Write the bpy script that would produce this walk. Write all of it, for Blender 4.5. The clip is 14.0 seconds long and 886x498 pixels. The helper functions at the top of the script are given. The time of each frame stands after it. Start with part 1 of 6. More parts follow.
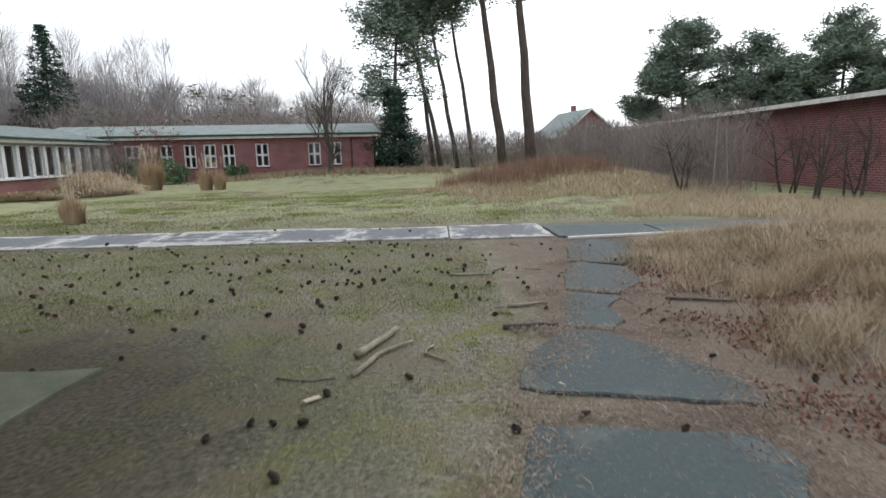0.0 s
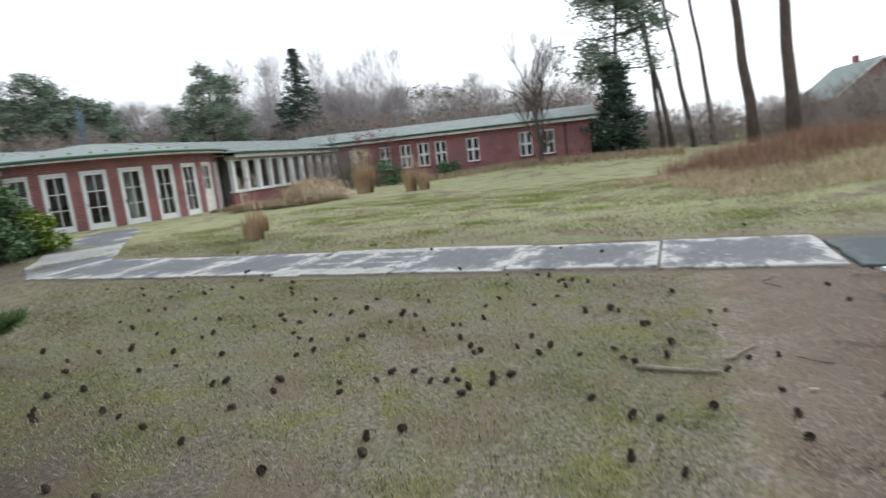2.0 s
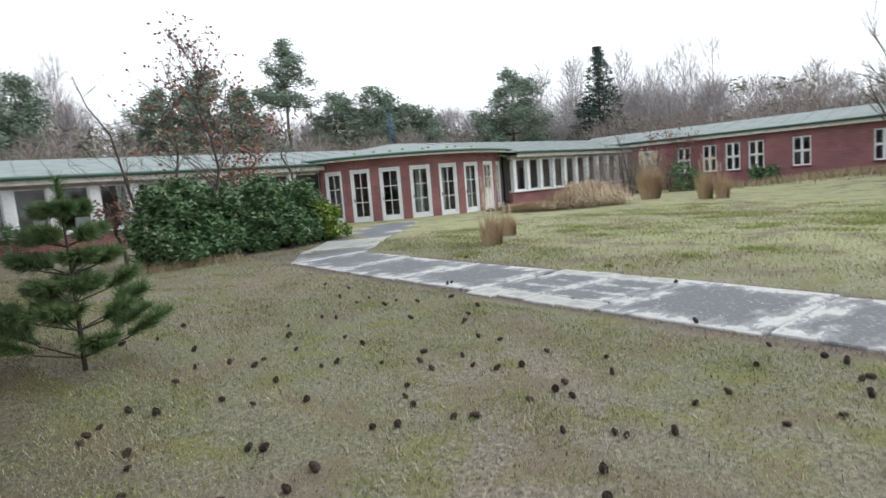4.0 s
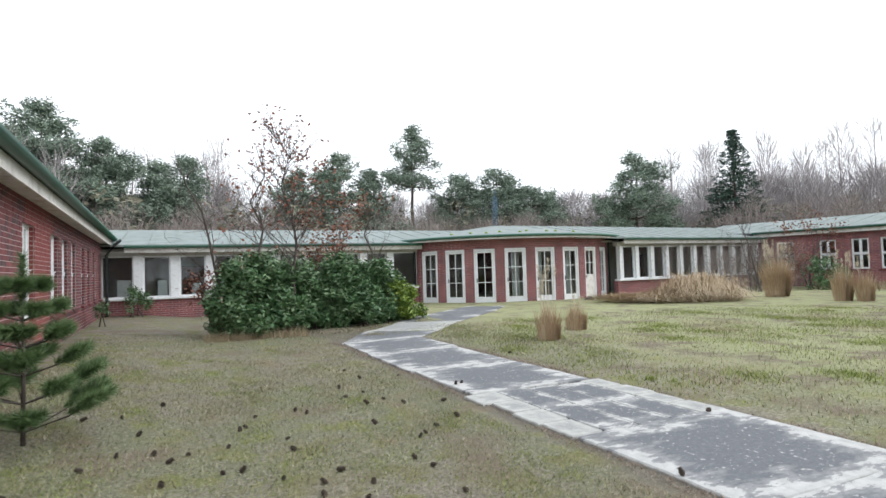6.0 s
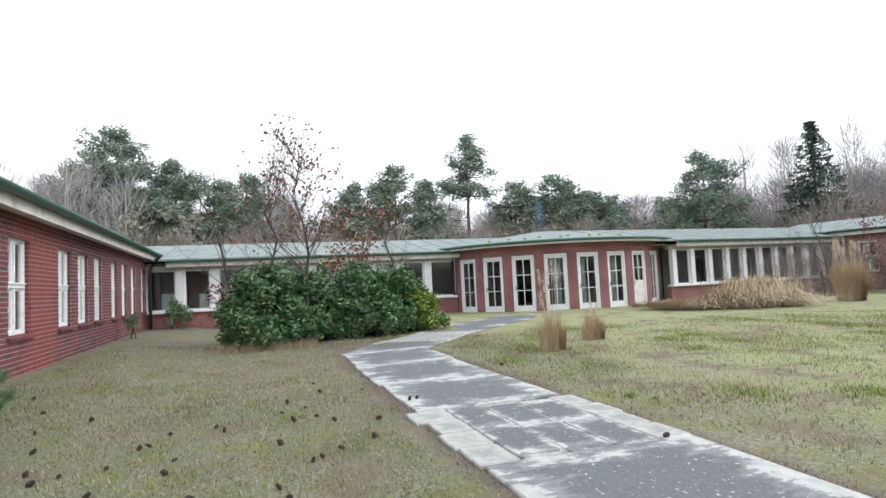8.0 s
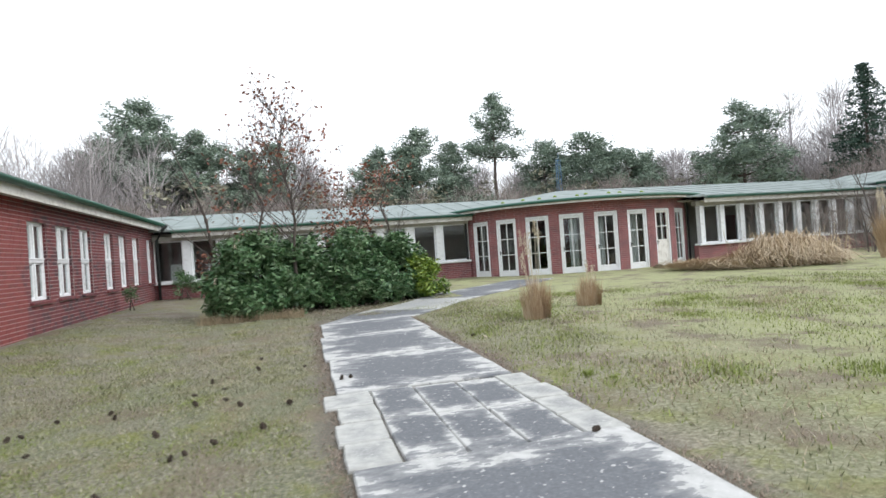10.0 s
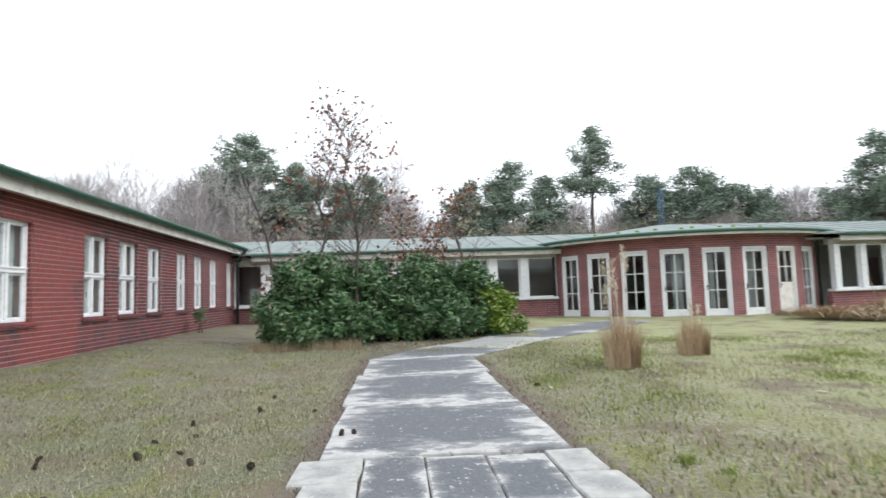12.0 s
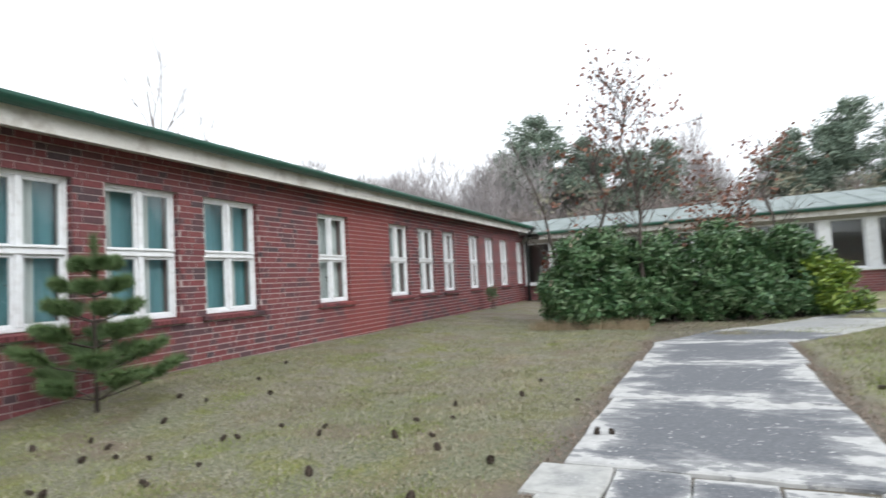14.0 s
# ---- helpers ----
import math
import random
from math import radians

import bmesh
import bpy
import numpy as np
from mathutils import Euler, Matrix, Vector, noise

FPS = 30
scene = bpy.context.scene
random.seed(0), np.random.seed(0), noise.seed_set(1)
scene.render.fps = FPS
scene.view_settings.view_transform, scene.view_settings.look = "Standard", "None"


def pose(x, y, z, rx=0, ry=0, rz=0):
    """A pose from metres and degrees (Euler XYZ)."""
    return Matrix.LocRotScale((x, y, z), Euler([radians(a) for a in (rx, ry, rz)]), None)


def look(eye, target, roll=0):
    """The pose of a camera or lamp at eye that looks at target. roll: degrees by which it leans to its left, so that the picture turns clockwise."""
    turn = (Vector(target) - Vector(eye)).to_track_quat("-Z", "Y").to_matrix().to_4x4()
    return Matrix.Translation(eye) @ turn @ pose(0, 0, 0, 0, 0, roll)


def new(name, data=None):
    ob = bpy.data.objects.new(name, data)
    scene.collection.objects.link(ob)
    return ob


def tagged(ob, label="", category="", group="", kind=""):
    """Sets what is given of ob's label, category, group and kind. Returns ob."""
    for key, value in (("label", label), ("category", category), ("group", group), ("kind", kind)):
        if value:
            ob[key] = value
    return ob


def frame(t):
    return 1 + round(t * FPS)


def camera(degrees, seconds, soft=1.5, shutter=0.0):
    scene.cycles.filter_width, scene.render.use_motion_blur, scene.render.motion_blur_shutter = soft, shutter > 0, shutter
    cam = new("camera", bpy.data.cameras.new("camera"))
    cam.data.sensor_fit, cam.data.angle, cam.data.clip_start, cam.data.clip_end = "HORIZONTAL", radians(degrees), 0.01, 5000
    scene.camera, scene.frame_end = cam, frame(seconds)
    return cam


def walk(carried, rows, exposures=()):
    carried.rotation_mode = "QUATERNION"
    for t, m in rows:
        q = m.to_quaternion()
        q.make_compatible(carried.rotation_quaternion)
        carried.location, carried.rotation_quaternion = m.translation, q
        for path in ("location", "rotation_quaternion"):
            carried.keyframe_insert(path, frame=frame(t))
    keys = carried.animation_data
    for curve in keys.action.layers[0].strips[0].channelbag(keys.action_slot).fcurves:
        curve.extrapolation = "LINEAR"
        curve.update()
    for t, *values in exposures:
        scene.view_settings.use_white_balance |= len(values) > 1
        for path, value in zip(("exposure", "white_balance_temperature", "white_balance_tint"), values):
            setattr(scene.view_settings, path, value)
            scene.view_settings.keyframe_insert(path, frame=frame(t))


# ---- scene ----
cam = camera(76.05, 14.0, shutter=0.4)
PATH = [
    (0, (1.057, 0.941, 1.551), (1.071, 2.913, 1.219), -1.4),
    (0.5, (1.198, 1.779, 1.605), (1.173, 3.747, 1.251), -2.4),
    (1, (1.326, 2.618, 1.586), (1.155, 4.578, 1.227), -3.2),
    (1.5, (1.357, 3.422, 1.604), (1.020, 5.361, 1.249), -4.9),
    (2, (1.479, 4.167, 1.598), (0.713, 5.986, 1.272), -6.0),
    (2.5, (1.421, 4.788, 1.560), (0.444, 6.509, 1.273), -3.9),
    (3, (1.392, 5.590, 1.484), (0.086, 7.083, 1.230), -4.5),
    (3.5, (1.330, 6.018, 1.466), (-0.142, 7.344, 1.188), -5.1),
    (6, (1.736, 8.058, 1.532), (-0.075, 8.904, 1.609), -1.8),
    (6.5, (1.713, 8.524, 1.533), (-0.108, 9.345, 1.636), -2.8),
    (7, (1.765, 8.965, 1.523), (-0.092, 9.687, 1.691), -6.2),
    (7.5, (1.731, 9.374, 1.459), (-0.146, 10.047, 1.625), -4.0),
    (10, (1.113, 11.065, 1.322), (-0.828, 11.546, 1.329), -4.1),
    (10.5, (0.897, 11.536, 1.342), (-0.959, 12.276, 1.431), -4.5),
    (11, (0.600, 11.644, 1.271), (-1.234, 12.441, 1.319), -7.4),
    (11.5, (0.174, 11.796, 1.209), (-1.780, 12.203, 1.329), -4.3),
    (12, (-0.354, 11.884, 1.144), (-2.342, 12.039, 1.299), -1.8),
    (12.5, (-0.519, 12.050, 1.121), (-2.505, 11.870, 1.265), -1.3),
    (13, (-0.661, 12.129, 1.128), (-2.587, 11.602, 1.253), -3.3),
    (13.5, (-0.914, 12.146, 1.136), (-2.815, 11.539, 1.263), -1.1),
    (14, (-0.950, 12.198, 1.167), (-2.759, 11.351, 1.280), -3.2),
]
walk(cam, [(t, look(eye, target, roll)) for t, eye, target, roll in PATH],
     exposures=[(0, 0.08), (2, 0.22), (3.5, 0.35), (6, 0.52), (10, 0.58), (14, 0.55)])

# ---- world, sun ----
world = bpy.data.worlds.new("overcast_sky")
scene.world = world
world.use_nodes = True
wn, wl = world.node_tree.nodes, world.node_tree.links
wn.clear()
sky = wn.new("ShaderNodeTexSky")
sky.sky_type = 'NISHITA'
sky.sun_disc = False
sky.sun_elevation, sky.sun_rotation = radians(38), radians(28)
sky.air_density, sky.dust_density, sky.ozone_density = 1.0, 4.0, 1.0
grey = wn.new("ShaderNodeHueSaturation")
grey.inputs["Saturation"].default_value = 0.14
bg = wn.new("ShaderNodeBackground")
bg.inputs["Strength"].default_value = 0.15
wo = wn.new("ShaderNodeOutputWorld")
cloud = wn.new("ShaderNodeMix")
cloud.data_type = 'RGBA'
cloud.inputs[0].default_value = 0.7
cloud.inputs[7].default_value = (8.6, 9.1, 9.75, 1)
wl.new(sky.outputs[0], grey.inputs["Color"])
wl.new(grey.outputs[0], cloud.inputs[6])
wl.new(cloud.outputs[2], bg.inputs["Color"])
wl.new(bg.outputs[0], wo.inputs["Surface"])
sun_data = bpy.data.lights.new("sun", 'SUN')
sun_data.energy, sun_data.angle, sun_data.color = 0.7, radians(35), (1.0, 0.985, 0.96)
sun = new("sun", sun_data)
sun.matrix_world = look((9, 17, 15), (0, 0, 0))

rng = np.random.default_rng(7)


# ---- mesh helpers ----
class Mesh:
    """Vertices and faces gathered for one mesh."""

    def __init__(self):
        self.v, self.f, self.smooth, self.n = [], [], [], 0

    def add(self, verts, faces, smooth=False):
        self.v.append(np.asarray(verts, float).reshape(-1, 3))
        self.f += [tuple(i + self.n for i in f) for f in faces]
        self.smooth += [smooth] * len(faces)
        self.n += len(self.v[-1])
        return self

    def box(self, c, s, rz=0.0, bevel=0.0, m=None):
        x, y, z = s[0] / 2, s[1] / 2, s[2] / 2
        if bevel > 0:
            b = bevel
            vs, fs = [], []
            for zz, k in ((-z, 1), (-z + b, 0), (z - b, 0), (z, 1)):
                xx, yy = x - b * k, y - b * k
                vs += [(-xx + b * (1 - k), -yy, zz), (xx - b * (1 - k), -yy, zz), (xx, -yy + b * (1 - k), zz), (xx, yy - b * (1 - k), zz),
                       (xx - b * (1 - k), yy, zz), (-xx + b * (1 - k), yy, zz), (-xx, yy - b * (1 - k), zz), (-xx, -yy + b * (1 - k), zz)]
            fs = [tuple(range(7, -1, -1)), tuple(range(24, 32))]
            for r in range(3):
                for i in range(8):
                    j = (i + 1) % 8
                    fs.append((r * 8 + i, r * 8 + j, r * 8 + 8 + j, r * 8 + 8 + i))
        else:
            vs = [(-x, -y, -z), (x, -y, -z), (x, y, -z), (-x, y, -z), (-x, -y, z), (x, -y, z), (x, y, z), (-x, y, z)]
            fs = [(3, 2, 1, 0), (4, 5, 6, 7), (0, 1, 5, 4), (1, 2, 6, 5), (2, 3, 7, 6), (3, 0, 4, 7)]
        v = np.array(vs)
        if rz:
            ca, sa = math.cos(rz), math.sin(rz)
            v = np.column_stack([v[:, 0] * ca - v[:, 1] * sa, v[:, 0] * sa + v[:, 1] * ca, v[:, 2]])
        v = v + np.array(c)
        return self.add(v, fs)

    def tube(self, pts, radii, sides=6, cap=True):
        pts = [Vector(p) for p in pts]
        vs, fs = [], []
        for i, p in enumerate(pts):
            d = (pts[min(i + 1, len(pts) - 1)] - pts[max(i - 1, 0)])
            d = d.normalized() if d.length > 1e-9 else Vector((0, 0, 1))
            a = d.cross(Vector((0.31, 0.87, 0.12)) if abs(d.z) > 0.8 else Vector((0, 0, 1))).normalized()
            b = d.cross(a)
            for k in range(sides):
                t = 2 * math.pi * k / sides
                vs.append(p + (a * math.cos(t) + b * math.sin(t)) * radii[i])
        for i in range(len(pts) - 1):
            for k in range(sides):
                j = (k + 1) % sides
                fs.append((i * sides + k, i * sides + j, (i + 1) * sides + j, (i + 1) * sides + k))
        if cap:
            fs.append(tuple(range(sides - 1, -1, -1)))
            fs.append(tuple((len(pts) - 1) * sides + k for k in range(sides)))
        return self.add([tuple(v) for v in vs], fs, True)

    def tris(self, arr):
        """arr: n x 3 x 3 corner points."""
        arr = np.asarray(arr)
        n = len(arr)
        return self.add(arr.reshape(-1, 3), [(3 * i, 3 * i + 1, 3 * i + 2) for i in range(n)])

    def quads(self, arr):
        arr = np.asarray(arr)
        n = len(arr)
        return self.add(arr.reshape(-1, 3), [(4 * i, 4 * i + 1, 4 * i + 2, 4 * i + 3) for i in range(n)])

    def data(self, name, mat):
        me = bpy.data.meshes.new(name)
        me.from_pydata(np.concatenate(self.v).tolist() if self.v else [], [], self.f)
        if any(self.smooth):
            me.polygons.foreach_set("use_smooth", self.smooth)
        me.materials.append(mat)
        me.update()
        return me


def part(name, mesh, mat, parent=None, label=""):
    ob = new(name, mesh.data(name, mat) if isinstance(mesh, Mesh) else mesh)
    if parent is not None:
        ob.parent = parent
    return tagged(ob, label)


def thing(name, label, category, group="", kind="", at=(0, 0, 0), rz=0.0):
    ob = new(name)
    ob.empty_display_size = 0.2
    ob.matrix_world = pose(at[0], at[1], at[2], 0, 0, rz)
    return tagged(ob, label, category, group, kind)


# ---- materials ----
def nodes_of(name):
    m = bpy.data.materials.new(name)
    m.use_nodes = True
    n, l = m.node_tree.nodes, m.node_tree.links
    return m, n, l, n["Principled BSDF"]


def ramp(n, fac_socket, l, stops):
    r = n.new("ShaderNodeValToRGB")
    e = r.color_ramp.elements
    while len(e) < len(stops):
        e.new(0.5)
    for el, (p, c) in zip(e, stops):
        el.position, el.color = p, (*c, 1)
    l.new(fac_socket, r.inputs[0])
    return r


def noise_tex(n, l, vec, scale, detail=4.0, rough=0.55):
    t = n.new("ShaderNodeTexNoise")
    t.inputs["Scale"].default_value, t.inputs["Detail"].default_value, t.inputs["Roughness"].default_value = scale, detail, rough
    l.new(vec, t.inputs["Vector"])
    return t


def mix_col(n, l, fac, a, b, kind='MIX'):
    m = n.new("ShaderNodeMix")
    m.data_type, m.blend_type = 'RGBA', kind
    for s, v in ((m.inputs[0], fac), (m.inputs[6], a), (m.inputs[7], b)):
        if isinstance(v, bpy.types.NodeSocket):
            l.new(v, s)
        elif isinstance(v, (int, float)):
            s.default_value = v
        else:
            s.default_value = (*v, 1)
    return m.outputs[2]


def add_bump(n, l, bsdf, height, strength, dist=0.01):
    b = n.new("ShaderNodeBump")
    b.inputs["Strength"].default_value, b.inputs["Distance"].default_value = strength, dist
    l.new(height, b.inputs["Height"])
    l.new(b.outputs[0], bsdf.inputs["Normal"])


def surf(name, stops, scale=8.0, fine=60.0, rough=0.8, bump=0.3, stain=None, stretch=(1, 1, 1), metallic=0.0, dist=0.01):
    """Grain at two scales between the stops; stain: (colour, scale, amount)."""
    m, n, l, p = nodes_of(name)
    tc = n.new("ShaderNodeTexCoord")
    mp = n.new("ShaderNodeMapping")
    mp.inputs["Scale"].default_value = stretch
    l.new(tc.outputs["Object"], mp.inputs[0])
    a = noise_tex(n, l, mp.outputs[0], scale)
    b = noise_tex(n, l, mp.outputs[0], fine, 3.0)
    mx = n.new("ShaderNodeMath")
    mx.operation = 'MULTIPLY_ADD'
    mx.inputs[1].default_value, mx.inputs[2].default_value = 0.45, 0.0
    l.new(b.outputs[0], mx.inputs[0])
    ad = n.new("ShaderNodeMath")
    ad.operation = 'MULTIPLY_ADD'
    ad.inputs[1].default_value = 0.55
    l.new(a.outputs[0], ad.inputs[0])
    l.new(mx.outputs[0], ad.inputs[2])
    k = len(stops)
    r = ramp(n, ad.outputs[0], l, [(0.33 + 0.34 * i / max(k - 1, 1), c) for i, c in enumerate(stops)])
    col = r.outputs[0]
    if stain:
        s = noise_tex(n, l, tc.outputs["Object"], stain[1], 6.0, 0.65)
        sr = ramp(n, s.outputs[0], l, [(0.5, (0, 0, 0)), (0.68, (1, 1, 1))])
        sm = n.new("ShaderNodeMath")
        sm.operation = 'MULTIPLY'
        sm.inputs[1].default_value = stain[2]
        l.new(sr.outputs[0], sm.inputs[0])
        col = mix_col(n, l, sm.outputs[0], col, stain[0])
    l.new(col, p.inputs["Base Color"])
    p.inputs["Roughness"].default_value, p.inputs["Metallic"].default_value = rough, metallic
    if bump:
        add_bump(n, l, p, b.outputs[0], bump, dist)
    return m


def leafy(name, stops, rough=0.6, spec=0.3, scale=0.9):
    """Colour by island, for leaves, needles and blades."""
    m, n, l, p = nodes_of(name)
    g = n.new("ShaderNodeNewGeometry")
    tc = n.new("ShaderNodeTexCoord")
    a = noise_tex(n, l, tc.outputs["Object"], scale, 4.0, 0.6)
    ad = n.new("ShaderNodeMath")
    ad.operation = 'MULTIPLY_ADD'
    ad.inputs[1].default_value, ad.inputs[2].default_value = 0.6, -0.05
    l.new(g.outputs["Random Per Island"], ad.inputs[0])
    sm = n.new("ShaderNodeMath")
    sm.operation = 'MULTIPLY_ADD'
    sm.inputs[1].default_value = 0.8
    l.new(a.outputs[0], sm.inputs[0])
    l.new(ad.outputs[0], sm.inputs[2])
    k = len(stops)
    r = ramp(n, sm.outputs[0], l, [(0.15 + 0.8 * i / max(k - 1, 1), c) for i, c in enumerate(stops)])
    l.new(r.outputs[0], p.inputs["Base Color"])
    p.inputs["Roughness"].default_value = rough
    p.inputs["Specular IOR Level"].default_value = spec
    return m


def brick_mat(name, axis):
    """Masonry for walls that stay far off: axis is the wall's running direction."""
    m, n, l, p = nodes_of(name)
    tc = n.new("ShaderNodeTexCoord")
    sp = n.new("ShaderNodeSeparateXYZ")
    cb = n.new("ShaderNodeCombineXYZ")
    l.new(tc.outputs["Object"], sp.inputs[0])
    l.new(sp.outputs[axis], cb.inputs[0])
    l.new(sp.outputs[2], cb.inputs[1])
    b = n.new("ShaderNodeTexBrick")
    for key, val in (("Scale", 1.0), ("Mortar Size", 0.006), ("Mortar Smooth", 0.1), ("Brick Width", 0.252), ("Row Height", 0.083), ("Bias", -0.1)):
        b.inputs[key].default_value = val
    b.inputs["Color1"].default_value = (0.25, 0.083, 0.085, 1)
    b.inputs["Color2"].default_value = (0.17, 0.07, 0.077, 1)
    b.inputs["Mortar"].default_value = (0.42, 0.31, 0.30, 1)
    l.new(cb.outputs[0], b.inputs["Vector"])
    a = noise_tex(n, l, tc.outputs["Object"], 1.3, 5.0)
    r = ramp(n, a.outputs[0], l, [(0.3, (0.72, 0.72, 0.75)), (0.7, (1.15, 1.1, 1.1))])
    l.new(mix_col(n, l, 1.0, b.outputs[0], r.outputs[0], 'MULTIPLY'), p.inputs["Base Color"])
    p.inputs["Roughness"].default_value = 0.85
    add_bump(n, l, p, b.outputs["Fac"], -0.4, 0.006)
    return m


def single_brick_mat():
    m, n, l, p = nodes_of("fired_clay_brick")
    tc = n.new("ShaderNodeTexCoord")
    oi = n.new("ShaderNodeObjectInfo")
    g = n.new("ShaderNodeNewGeometry")
    ad = n.new("ShaderNodeMath")
    ad.operation = 'ADD'
    l.new(oi.outputs["Random"], ad.inputs[0])
    l.new(g.outputs["Random Per Island"], ad.inputs[1])
    fr = n.new("ShaderNodeMath")
    fr.operation = 'FRACT'
    l.new(ad.outputs[0], fr.inputs[0])
    r = ramp(n, fr.outputs[0], l, [(0.0, (0.18, 0.050, 0.054)), (0.25, (0.15, 0.043, 0.049)), (0.5, (0.20, 0.060, 0.060)), (0.72, (0.13, 0.044, 0.052)), (0.86, (0.10, 0.048, 0.055)), (1.0, (0.07, 0.046, 0.054))])
    a = noise_tex(n, l, tc.outputs["Object"], 25.0, 5.0)
    r2 = ramp(n, a.outputs[0], l, [(0.3, (0.7, 0.7, 0.7)), (0.7, (1.2, 1.15, 1.15))])
    # a stretch of newer, brighter bricks
    sp = n.new("ShaderNodeSeparateXYZ")
    l.new(g.outputs["Position"], sp.inputs[0])
    wob = noise_tex(n, l, g.outputs["Position"], 0.9, 3.0)
    mv = n.new("ShaderNodeMath")
    mv.operation = 'MULTIPLY_ADD'
    mv.inputs[1].default_value = 2.4
    l.new(wob.outputs[0], mv.inputs[0])
    l.new(sp.outputs[0], mv.inputs[2])
    ds = n.new("ShaderNodeMath")
    ds.operation = 'COMPARE'
    ds.inputs[1].default_value, ds.inputs[2].default_value = -9.6, 1.0
    l.new(mv.outputs[0], ds.inputs[0])
    am = n.new("ShaderNodeMath")
    am.operation = 'MULTIPLY'
    am.inputs[1].default_value = 0.6
    l.new(ds.outputs[0], am.inputs[0])
    tone = mix_col(n, l, am.outputs[0], r.outputs[0], (0.27, 0.058, 0.05))
    l.new(mix_col(n, l, 1.0, tone, r2.outputs[0], 'MULTIPLY'), p.inputs["Base Color"])
    p.inputs["Roughness"].default_value = 0.8
    add_bump(n, l, p, a.outputs[0], 0.4, 0.004)
    return m


def glass_mat():
    m, n, l, p = nodes_of("window_glass")
    n.remove(p)
    tr, gl, mx, lw = n.new("ShaderNodeBsdfTransparent"), n.new("ShaderNodeBsdfGlossy"), n.new("ShaderNodeMixShader"), n.new("ShaderNodeLayerWeight")
    tr.inputs[0].default_value = (0.93, 0.96, 0.96, 1)
    gl.inputs["Roughness"].default_value = 0.03
    lw.inputs[0].default_value = 0.5
    pw, ml = n.new("ShaderNodeMath"), n.new("ShaderNodeMath")
    pw.operation, ml.operation = 'POWER', 'MULTIPLY_ADD'
    pw.inputs[1].default_value = 3.5
    ml.inputs[1].default_value, ml.inputs[2].default_value = 0.7, 0.05
    l.new(lw.outputs["Facing"], pw.inputs[0])
    l.new(pw.outputs[0], ml.inputs[0])
    l.new(ml.outputs[0], mx.inputs[0])
    l.new(tr.outputs[0], mx.inputs[1])
    l.new(gl.outputs[0], mx.inputs[2])
    l.new(mx.outputs[0], n["Material Output"].inputs[0])
    return m


